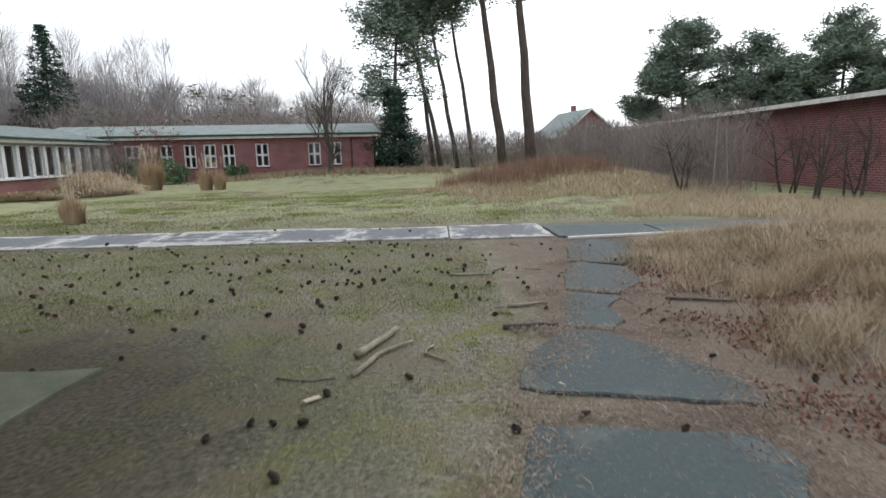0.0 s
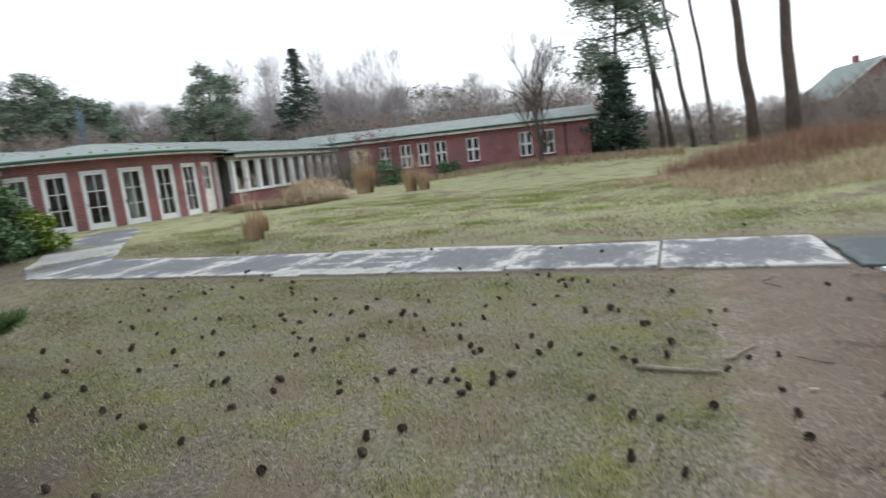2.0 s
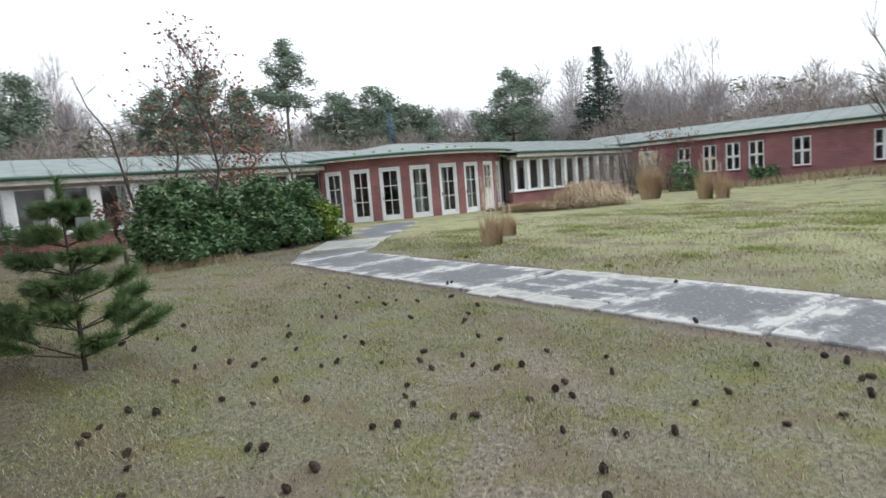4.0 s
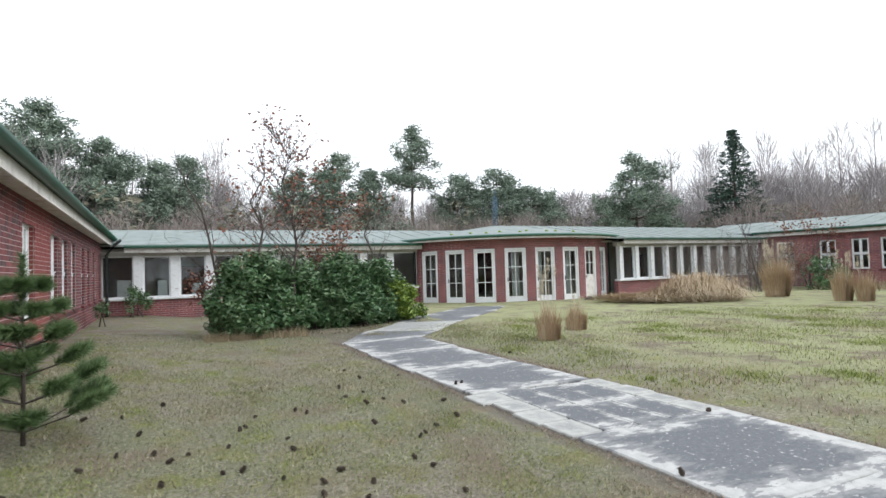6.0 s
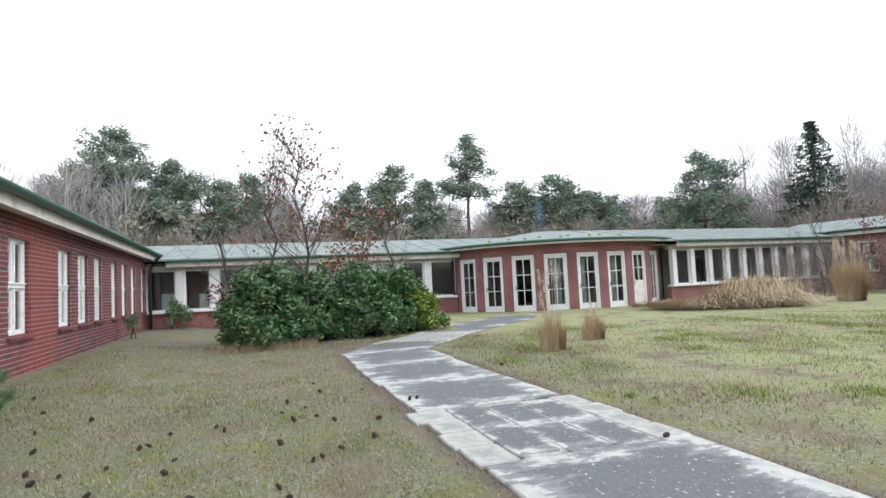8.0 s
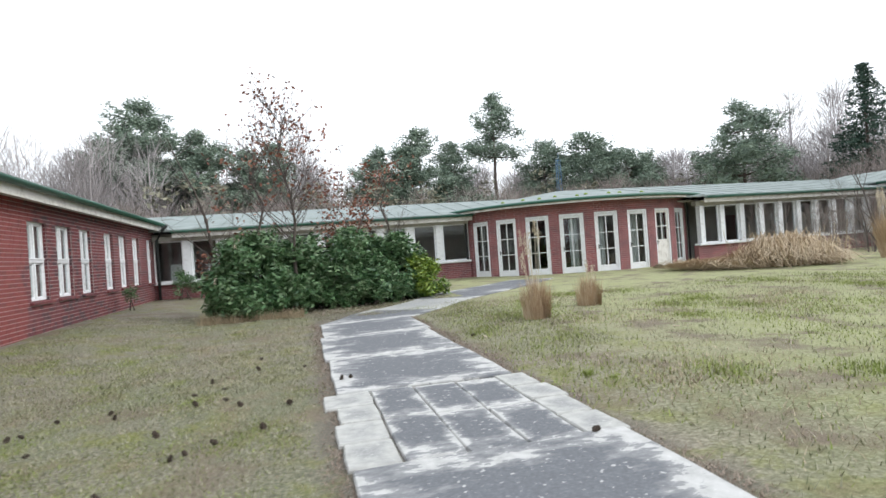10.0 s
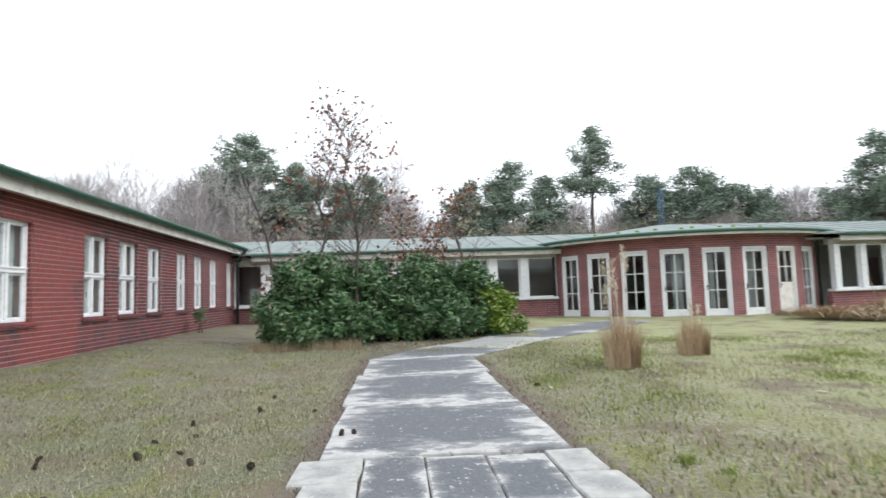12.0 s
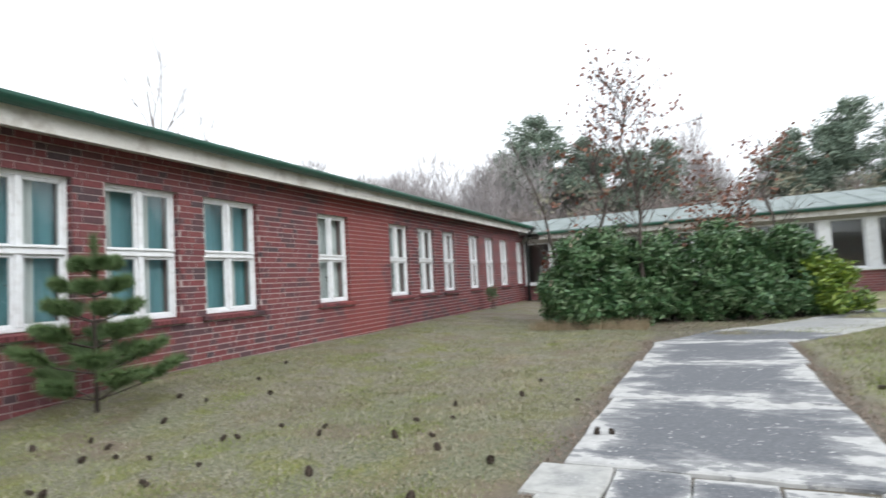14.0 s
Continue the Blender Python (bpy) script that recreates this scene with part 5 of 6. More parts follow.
bare_tree(-5.8, 37.3, 7.6, 71, 0.13, 4, (6, 7), 0.5, label="bare dark tree with fine upright twigs on the lawn", up=0.2, lo=0.12, shrink=0.56, stems=3)
bare_tree(-18.2, -9.9, 13.6, 72, 0.14, 4, (4, 5), 0.45, label="tall thin bare tree behind the southern wing", up=0.25, lo=0.35, shrink=0.5, mat=HAZEDTWIG)
bare_tree(-19.7, -8.7, 12.2, 73, 0.12, 4, (4, 5), 0.45, label="thin bare tree behind the southern wing", up=0.25, lo=0.35, shrink=0.5, mat=HAZEDTWIG)
# young trees in the shrubbery, with a few withered leaves
def young_tree(x, y, h, seed, n_branch, n_leaf, lean=0.0, label="slender young tree with withered brown leaves"):
    r = np.random.default_rng(seed)
    t = thing("young_tree", label, "tree", "young trees", at=(x, y, float(gz(x, y)) - 0.05))
    m, tips = Mesh(), []
    k = 7
    trunk = [Vector((r.normal(0, 0.03) * i, lean * (i / k) ** 1.5 + r.normal(0, 0.025) * i, h * i / k)) for i in range(k + 1)]
    part("trunk", Mesh().tube(trunk, [0.055 * (1 - 0.85 * i / k) for i in range(k + 1)], 7), BARK, t)
    for j in range(n_branch):
        f = r.uniform(0.28, 0.98)
        i = min(int(f * k), k - 1)
        p = trunk[i].lerp(trunk[i + 1], f * k - i)
        a = r.uniform(0, 2 * math.pi)
        L = h * (0.30 * (1 - f) + 0.12) * r.uniform(0.7, 1.3)
        q = [p]
        d = Vector((math.cos(a) * 0.75, math.sin(a) * 0.75, 0.75))
        for s in range(4):
            d = (d + Vector(r.normal(0, 0.16, 3)) + Vector((0, 0, 0.1))).normalized()
            q.append(q[-1] + d * L / 4)
        m.tube(q, [0.014 * (1 - 0.5 * f), 0.010, 0.007, 0.005, 0.003], 4, cap=False)
        for s in range(int(r.integers(4, 8))):
            b0 = q[int(r.integers(1, 5))]
            e = b0 + (d * 0.6 + Vector(r.normal(0, 0.5, 3))).normalized() * L * r.uniform(0.2, 0.5)
            m.tube([b0, (b0 + e) / 2 + Vector(r.normal(0, 0.02, 3)), e], [0.006, 0.0045, 0.003], 3, cap=False)
            tips.append(np.array(e))
    tagged(part("branchwork", m, TWIG, t), kind="stuff")
    if n_leaf:
        P = np.array(tips)
        c = P[r.integers(0, len(P), n_leaf)] + r.normal(0, 0.09, (n_leaf, 3))
        part("foliage", Mesh().quads(leaf_quads(c, -0.5, 0.12, 0.075, r)), BROWNLEAF, t, "withered brown leaves")


young_tree(-13.8, 10.95, 5.6, 72, 64, 560, -0.35)
young_tree(-14.2, 10.1, 5.1, 73, 30, 120, -0.1)
young_tree(-14.0, 9.2, 4.6, 74, 12, 0, -1.2, "slender bare young tree leaning out of the shrubbery")
young_tree(-15.4, 13.5, 3.9, 75, 16, 0, 0.1, "slender bare young tree in the shrubbery")
# copper-leaved bush behind
for x, y, h, sd, n in ((-17.2, 12.4, 3.7, 76, 1000), (-16.3, 9.1, 2.3, 77, 300), (-16.6, 37.4, 3.6, 78, 900)):
    tips = []
    t = bare_tree(x, y, h, sd, 0.06, 3, (4, 6), 0.6, "small tree with withered copper leaves", TWIG, 2, tips, "copper trees", 0.12, 0.25, 0.55)
    r = np.random.default_rng(sd)
    P = np.array([np.array(q[0]) for q in tips])
    c = P[r.integers(0, len(P), n)] + r.normal(0, 0.13, (n, 3))
    part("foliage", Mesh().quads(leaf_quads(c, -0.5, 0.12, 0.075, r)), BROWNLEAF, t, "withered copper brown leaves")
# bare bushes east of the path
for x, y, h, sd in ((11.5, 16.4, 3.0, 81), (12.6, 16.6, 2.9, 82), (8.6, 18.5, 2.0, 83), (12.4, 19.0, 3.2, 84), (13.4, 15.2, 3.0, 85)):
    bare_tree(x, y, h, sd, 0.05, 3, (4, 6), 0.7, "bare shrub with thin arching stems", BARK, 4, None, "bare shrubs", 0.0, 0.25, 0.6, "bare_shrub")
bare_tree(-16.4, 33.0, 4.2, 86, 0.05, 3, (4, 6), 0.6, "bare shrub in front of the gallery", TWIG, 4, None, "bare shrubs", 0.15, 0.2, 0.6, "bare_shrub")


def belt(x0, y0, x1, y1, n, jit, seed):
    r = np.random.default_rng(seed)
    t = np.sort(r.uniform(0, 1, n))
    return np.column_stack([x0 + (x1 - x0) * t + r.normal(0, jit, n), y0 + (y1 - y0) * t + r.normal(0, jit, n)])


def broom_woods(name, label, spots, seed, mat, hgt, crown, n, width, low=0.25, trunk=0.09):
    """Far leafless trees as one mesh: a stem and a rounded head of fine twig sprays each."""
    r = np.random.default_rng(seed)
    out, arrs = Mesh(), []
    for x, y in spots:
        h = hgt * r.uniform(0.6, 1.1)
        if trunk:
            lean = r.normal(0, 0.03 * h, 2)
            out.tube([(x, y, -0.1), (x + lean[0] * 0.5, y + lean[1] * 0.5, h * 0.5), (x + lean[0], y + lean[1], h * 0.92)], [trunk * 1.5, trunk, trunk * 0.25], 4, cap=False)
        k = int(n * r.uniform(0.7, 1.2))
        u = r.uniform(low, 1.0, k) ** 0.85
        a = r.uniform(0, 2 * math.pi, k)
        rad = crown * np.sqrt(r.uniform(0, 1, k)) * np.sin(np.pi * (0.18 + 0.72 * (u - low) / (1 - low)))
        b0 = np.column_stack([x + np.cos(a) * rad, y + np.sin(a) * rad, u * h * 0.86])
        d = np.column_stack([np.cos(a) * 0.45, np.sin(a) * 0.45, np.full(k, 0.9)]) + r.normal(0, 0.28, (k, 3))
        d /= np.linalg.norm(d, axis=1, keepdims=True)
        L = r.uniform(0.08, 0.24, k)[:, None] * h
        side = np.cross(d, rot_rand(k, r)) * width / 2
        arrs.append(np.stack([b0 - side, b0 + side, b0 + d * L], axis=1))
    out.tris(np.concatenate(arrs))
    return tagged(part(name, out, mat), label, "woods", kind="stuff")


broom_woods("far_woods", "bare grey-brown winter woods behind the building", np.concatenate([belt(-64, -42, -66, 62, 210, 4, 1), belt(-62, 55, -25, 80, 110, 4, 2), belt(-25, 80, -6, 86, 26, 3, 3), belt(-57, -4, -42, -36, 90, 3, 17)]), 200, HAZE, 11.5, 2.6, 560, 0.06)
broom_woods("tall_far_woods", "tall bare pale trees rising above the woods", np.concatenate([belt(-50, 64, -36, 74, 26, 2.5, 4), belt(-62, -2, -62, 14, 22, 1.5, 12)]), 240, HAZE, 17.0, 1.7, 420, 0.045)
broom_woods("thicket", "dense brown leafless thicket around the grounds", np.concatenate([belt(-46, -32, -48, 54, 300, 2.5, 5), belt(-42, 56, -5, 62, 150, 3, 6)]), 300, BRUSH, 7.0, 1.7, 260, 0.05, 0.05, 0.03)
broom_woods("brushwood", "dense brown leafless brushwood beyond the lawn", np.concatenate([belt(-2, 55, 36, 52, 240, 2.6, 7), belt(-1, 47, 12, 46, 60, 1.4, 9), belt(9.5, 30, 13, 46, 70, 1.1, 8)]), 320, BRUSH, 3.4, 1.2, 260, 0.03, 0.03, 0.02)
broom_woods("near_brushwood", "tangled bare bushes before the eastern building", np.concatenate([belt(9.8, 18, 12.6, 34, 120, 1.0, 15)]), 330, BRUSH, 3.0, 1.0, 330, 0.014, 0.03, 0.015)
broom_woods("gallery_brush", "bare shrubs before the northern gallery", np.concatenate([belt(-17.8, 30.0, -17.5, 37.0, 36, 0.6, 16)]), 340, BRUSH, 2.7, 0.9, 240, 0.012, 0.03, 0.012)
broom_woods("south_woods", "bare grey winter trees behind the southern wing", belt(-39, -17, -47, -1, 40, 1.5, 21), 350, HAZE, 12.5, 1.8, 420, 0.04)
broom_woods("rear_woods", "bare woods around the grounds", np.concatenate([belt(-60, -45, 40, -50, 90, 4, 10), belt(45, -45, 48, 45, 70, 4, 11)]), 360, HAZE, 12.0, 2.4, 260, 0.06)
# green understorey in the far woods
arrs, r = [], np.random.default_rng(401)
for x, y in np.concatenate([belt(-50, -30, -52, 56, 150, 2.5, 13), belt(-50, 58, -8, 70, 50, 3, 14)]):
    h = r.uniform(3.0, 8.0)
    for j in range(5):
        arrs.append(clump_tris(np.array((x, y, h * (0.3 + 0.17 * j))) + r.normal(0, 0.6, 3), 1.5, 26, r, 0.22, 0.9))
tagged(part("understorey", Mesh().tris(np.concatenate(arrs)), leafy("ivy_understorey", [(0.12, 0.115, 0.085), (0.18, 0.178, 0.125), (0.25, 0.24, 0.175)])), "olive evergreen understorey of the woods", "woods", kind="stuff")


# ---- shrubbery ----
def evergreen(name, label, lobes, n, mat, seed, length=0.15, width=0.055, extra=None, buds=0):
    """Leaves set in whorls over the shell and inside of rounded lobes (x, y, z, rx, ry, rz)."""
    r = np.random.default_rng(seed)
    t = thing(name, label, "bush", at=(lobes[0][0], lobes[0][1], float(gz(lobes[0][0], lobes[0][1]))))
    o = np.array((lobes[0][0], lobes[0][1], float(gz(lobes[0][0], lobes[0][1]))))
    low = [(l[0] + dx, l[1] + dy, 0.3, 0.55, 0.55, 0.32) for l in lobes[:2] for dx, dy in ((0.75, -0.1), (0.35, 0.6), (0.3, -0.65)) if l[3] > 0.95]
    lobes = list(lobes) + low
    vol = np.array([l[3] * l[4] * l[5] for l in lobes]) ** 0.66
    br, allq, yel, tops = Mesh(), [], [], []
    for l, share in zip(lobes, vol / vol.sum()):
        subs = max(8, int(26 * share * len(lobes) / 2))
        ds = rot_rand(subs, r)
        ds[:, 2] = np.where(ds[:, 2] < -0.5, -ds[:, 2], ds[:, 2])
        sc = np.array(l[:3]) + ds * np.array(l[3:6]) * r.uniform(0.5, 0.92, subs)[:, None] - o
        sr = r.uniform(0.24, 0.46, subs) * min(1.0, l[3] * 1.1)
        k = int(n * share / 8)
        pick = r.integers(0, subs, k)
        d = rot_rand(k, r)
        c = sc[pick] + d * (sr[pick] * r.uniform(0.5, 1.05, k))[:, None]
        c[:, 2] = np.maximum(c[:, 2], r.uniform(0.03, 0.3, k))
        tops.append(c[c[:, 2] > 0.9])
        for i in range(0, k, 60):
            base = np.array(l[:3]) - o
            base[2] = 0
            br.tube([tuple(base + r.normal(0, 0.15, 3) * (1, 1, 0)), tuple((base + c[i]) / 2 + (0, 0, 0.1)), tuple(c[i] * (0.9, 0.9, 0.9) + base * 0.1)], [0.022, 0.014, 0.006], 4, cap=False)
        w = np.repeat(c, 8, axis=0) + r.normal(0, 0.055, (k * 8, 3))
        q = leaf_quads(w, 0.1, length, width, r, 0.014)
        if extra and l is lobes[extra]:
            yel.append(q)
        else:
            allq.append(q)
    tagged(part("stemwork", br, BARK, t), kind="stuff")
    part("foliage", Mesh().quads(np.concatenate(allq)), mat, t)
    if buds:
        hd = np.concatenate(tops)
        hd = hd[r.integers(0, len(hd), buds)] + (0, 0, 0.07)
        tagged(part("flower_head", Mesh().quads(leaf_quads(np.repeat(hd, 7, axis=0) + r.normal(0, 0.02, (buds * 7, 3)), 0.9, 0.12, 0.035, r)), CHIP, t, "pale withered flower heads"), kind="stuff")
    if yel:
        part("yellowed_leaves", Mesh().quads(np.concatenate(yel)), RHODOY, t, "yellowish green leaves")
    return t


evergreen("rhododendron", "large glossy dark green rhododendron beside the path", [(-13.9, 9.85, 0.95, 1.1, 1.0, 1.2), (-14.7, 10.9, 0.9, 1.1, 1.0, 1.1), (-13.8, 9.15, 0.5, 0.7, 0.5, 0.7), (-13.5, 10.5, 0.5, 0.6, 0.7, 0.65), (-13.3, 9.7, 0.4, 0.5, 0.7, 0.5), (-14.2, 9.5, 1.5, 0.5, 0.45, 0.6)], 36000, RHODO, 501, 0.17, 0.062, buds=60)
evergreen("rhododendron", "broad rhododendron with yellowing leaves at its edge", [(-15.0, 12.5, 0.95, 1.1, 1.0, 1.15), (-15.4, 13.7, 0.85, 1.0, 0.9, 1.0), (-14.3, 11.6, 0.55, 0.7, 0.75, 0.7), (-15.0, 14.5, 0.5, 0.7, 0.6, 0.72), (-14.3, 12.9, 0.4, 0.55, 0.8, 0.55), (-15.4, 12.8, 1.5, 0.5, 0.5, 0.5)], 34000, RHODO, 502, 0.17, 0.062, extra=3)
evergreen("evergreen_shrub", "dark green evergreen shrub by the northern wing", [(-15.5, 36.4, 0.8, 1.0, 0.9, 0.95), (-14.9, 36.5, 0.6, 0.8, 0.7, 0.7)], 3000, RHODO, 503)
evergreen("evergreen_shrub", "dark green evergreen shrub by the northern wing", [(-17.5, 35.3, 0.7, 0.8, 0.8, 0.8)], 2200, RHODO, 504)
evergreen("evergreen_shrub", "small dark green shrub under the brick wall", [(-12.2, 39.2, 0.55, 0.9, 0.5, 0.6)], 1600, RHODO, 505)
evergreen("evergreen_shrub", "dark low shrub in the corner of the wings", [(-22.3, 6.6, 0.6, 0.5, 0.6, 0.65)], 1500, RHODO, 506, 0.09, 0.04)
evergreen("wall_shrub", "small dull shrub growing against the brick wall", [(-17.6, 5.95, 0.62, 0.22, 0.2, 0.42)], 500, RHODO, 507, 0.07, 0.03)

def young_pine(x, y, h, seed):
    r = np.random.default_rng(seed)
    t = thing("pine_sapling", "young green pine sapling with long needles", "sapling", at=(x, y, float(gz(x, y))))
    st, nd = Mesh(), []
    st.tube([(0, 0, -0.03), (0.02, 0.01, h * 0.5), (0, 0, h)], [0.022, 0.015, 0.006], 6)

    def spray(a, b, k):
        a, b = np.array(a), np.array(b)
        s = r.uniform(0.25, 1.0, k)[:, None]
        p = a + (b - a) * s
        d = (b - a) / np.linalg.norm(b - a) * 0.8 + rot_rand(k, r) * 0.75
        d /= np.linalg.norm(d, axis=1, keepdims=True)
        side = np.cross(d, rot_rand(k, r))
        side /= np.linalg.norm(side, axis=1, keepdims=True) + 1e-9
        L = r.uniform(0.07, 0.13, k)[:, None]
        nd.append(np.stack([p - side * 0.0035, p + side * 0.0035, p + d * L], axis=1))

    for j in range(6):
        z = h * (0.07 + 0.155 * j)
        for b in range(5):
            a = 2 * math.pi * (b / 5 + 0.13 * j) + r.uniform(-0.3, 0.3)
            L = (0.70 - 0.10 * j) * r.uniform(0.75, 1.15)
            e = (math.cos(a) * L, math.sin(a) * L, z + L * 0.45)
            st.tube([(0, 0, z), (e[0] * 0.5, e[1] * 0.5, z + L * 0.16), e], [0.009, 0.007, 0.004], 4, cap=False)
            spray((e[0] * 0.3, e[1] * 0.3, z + L * 0.1), e, 560)
            for s in (-0.7, -0.3, 0.35, 0.75):
                m0 = np.array((e[0] * 0.55, e[1] * 0.55, z + L * 0.2))
                m1 = m0 + np.array((math.cos(a + s) * L * 0.4, math.sin(a + s) * L * 0.4, L * 0.22))
                st.tube([tuple(m0), tuple(m1)], [0.005, 0.003], 3, cap=False)
                spray(m0, m1, 380)
    spray((0, 0, h * 0.7), (0, 0, h * 1.05), 500)
    tagged(part("stemwork", st, BARK, t), kind="stuff")
    part("needles", Mesh().tris(np.concatenate(nd)), leafy("sapling_needles", [(0.05, 0.095, 0.04), (0.09, 0.155, 0.06), (0.15, 0.22, 0.09)], 0.5, 0.4), t)


young_pine(-4.5, 6.78, 1.6, 601)


# ---- dry grasses ----
def tuft(x, y, h, rad, n, seed, mat, label, name="grass_tuft", group="cut grass tufts", lean=0.25, width=0.012, plumes=0, reach=1.35):
    r = np.random.default_rng(seed)
    t = thing(name, label, "ornamental grass", group, at=(x, y, float(gz(x, y))))
    a, q = r.uniform(0, 2 * math.pi, n), rad * np.sqrt(r.uniform(0, 1, n))
    base = np.column_stack([np.cos(a) * q, np.sin(a) * q, np.full(n, -0.02)])
    L = h * r.uniform(0.35, 1.15, n) * (1 - 0.25 * (q / rad) ** 2)
    out = np.column_stack([np.cos(a), np.sin(a), np.zeros(n)]) * (lean * L * r.uniform(0.2, 1.2, n) * (q / rad))[:, None] + r.normal(0, 0.11, (n, 3)) * (1, 1, 0) * L[:, None]
    tip = base + out + np.column_stack([np.zeros(n), np.zeros(n), L])
    mid = base + out * 0.35 + np.column_stack([np.zeros(n), np.zeros(n), L * 0.55])
    s = np.column_stack([-np.sin(a + 0.6), np.cos(a + 0.6), np.zeros(n)]) * width / 2
    m = Mesh()
    m.quads(np.stack([base - s, base + s, mid + s, mid - s], axis=1))
    m.tris(np.stack([mid - s, mid + s, tip], axis=1))
    tagged(part("foliage", m, mat, t), kind="stuff")
    if plumes:
        pm = Mesh()
        for i in range(plumes):
            b = r.uniform(0, 2 * math.pi)
            e = np.array((math.cos(b) * rad * r.uniform(0.3, 1.3), math.sin(b) * rad * r.uniform(0.3, 1.3), h * r.uniform(1.05, reach)))
            pm.tube([(e[0] * 0.3, e[1] * 0.3, 0.1), tuple(e)], [0.006, 0.004], 3, cap=False)
            k = 40
            c = e + np.array((0, 0, 1)) * r.uniform(-0.22, 0.05, k)[:, None] + r.normal(0, 0.02, (k, 3))
            pm.quads(leaf_quads(c, 0.9, 0.09, 0.012, r))
        tagged(part("plume", pm, PLUME, t, "pale feathery seed plumes"), kind="stuff")
    return t


tuft(-7.85, 14.85, 0.78, 0.23, 620, 701, PAMPAS, "cut tuft of reddish-brown dry grass on the lawn", lean=0.12, plumes=7, width=0.009, reach=2.2)
tuft(-9.0, 16.45, 0.66, 0.23, 560, 702, PAMPAS, "cut tuft of reddish-brown dry grass on the lawn", lean=0.06, plumes=2, width=0.009, reach=1.9)
tuft(-13.4, 30.0, 1.7, 0.42, 1700, 703, PAMPAS, "tall pampas grass with pale seed plumes", lean=0.3, plumes=26, group="pampas grasses", name="pampas_grass")
tuft(-10.2, 28.8, 1.3, 0.27, 620, 704, PAMPAS, "thin pampas grass with straw-coloured blades", lean=0.25, plumes=8, group="pampas grasses", name="pampas_grass")
tuft(-9.6, 29.0, 1.15, 0.24, 480, 705, PAMPAS, "thin pampas grass with straw-coloured blades", lean=0.25, plumes=5, group="pampas grasses", name="pampas_grass")


def fallen_grass(seed):
    r = np.random.default_rng(seed)
    n, k = 7500, 34
    t = thing("fallen_grass", "collapsed heap of pale dry pampas grass", "dry grass", at=(-14.5, 25.7, float(gz(-14.5, 25.7))))
    bx, by = np.linspace(-1.8, 1.6, k) + r.normal(0, 0.2, k), r.normal(0, 0.5, k)
    ang, hh = r.uniform(math.pi * 0.7, math.pi * 1.9, k), r.uniform(0.05, 0.3, k) + 0.85 * np.exp(-((bx - 0.8) / 0.55) ** 2)
    w = r.integers(0, k, n)
    base = np.column_stack([bx[w] * 0.62 + by[w] * 0.5, bx[w] * 0.8 - by[w] * 0.4, np.zeros(n)]) + r.normal(0, 0.42, (n, 3)) * (1, 1, 0)
    base[:, 2] = np.abs(r.normal(0, 0.06, n))
    a = ang[w] + r.normal(0, 0.9, n)
    L = r.uniform(0.5, 1.7, n)
    mid = base + np.column_stack([np.cos(a) * L * 0.35, np.sin(a) * L * 0.35, hh[w] * r.uniform(0.35, 1.1, n)])
    tip = base + np.column_stack([np.cos(a) * L, np.sin(a) * L, np.zeros(n)])
    tip[:, 2] = np.abs(r.normal(0.08, 0.12, n)) + 0.25 * hh[w] * r.uniform(0, 1, n)
    s = np.column_stack([-np.sin(a), np.cos(a), np.full(n, 0.3)]) * 0.008
    m = Mesh()
    m.quads(np.stack([base - s, base + s, mid + s, mid - s], axis=1))
    m.tris(np.stack([mid - s, mid + s, tip], axis=1))
    tagged(part("foliage", m, PALESTRAW, t), kind="stuff")
    st = Mesh()
    for i in range(14):
        x, y = r.uniform(-1, 1.6), r.uniform(-1, 1.8)
        st.tube([(x, y, 0), (x + r.normal(0, 0.2), y + r.normal(0, 0.2), r.uniform(0.7, 1.4))], [0.012, 0.006], 4)
    tagged(part("stalk", st, STRAW, t), kind="stuff")


fallen_grass(711)


def meadow(name, label, n, seed, where, mat, h, lean, width, lift=-0.01):
    """Many upright dry blades over a patch; where(r, n) gives the places."""
    r = np.random.default_rng(seed)
    x, y = where(r, n)
    z = gz(x, y)
    L = h * r.uniform(0.45, 1.2, n)
    a = r.uniform(0, 2 * math.pi, n)
    off = lean * L * r.uniform(0.1, 1.2, n)
    base = np.column_stack([x, y, z + lift])
    tip = base + np.column_stack([np.cos(a) * off, np.sin(a) * off, L])
    s = np.column_stack([-np.sin(a), np.cos(a), np.zeros(n)]) * (width / 2 * r.uniform(0.6, 1.3, n))[:, None]
    return tagged(part(name, Mesh().tris(np.stack([base - s, base + s, tip], axis=1)), mat), label, "grass", kind="stuff")


def disc(r, n, cx, cy, rx, ry):
    """Places in an oval patch that thins out raggedly to its rim."""
    a, q = r.uniform(0, 2 * math.pi, n), np.sqrt(r.uniform(0, 1, n))
    q = q * (0.86 + 0.1 * np.sin(5 * a + cx) + 0.06 * np.sin(11 * a))
    return cx + np.cos(a) * q * rx, cy + np.sin(a) * q * ry


def bank_spots(r, n):
    """The bank beside the slabs, with a ragged western rim and bald spots."""
    y = r.uniform(1.0, 11.1, n)
    x = 4.5 + 0.45 * np.sin(y * 1.3) + 0.25 * np.sin(y * 4.1) + np.abs(r.normal(0, 2.6, n))
    return x + 0.12 * np.sin(y * 9.0), y + r.normal(0, 0.1, n)


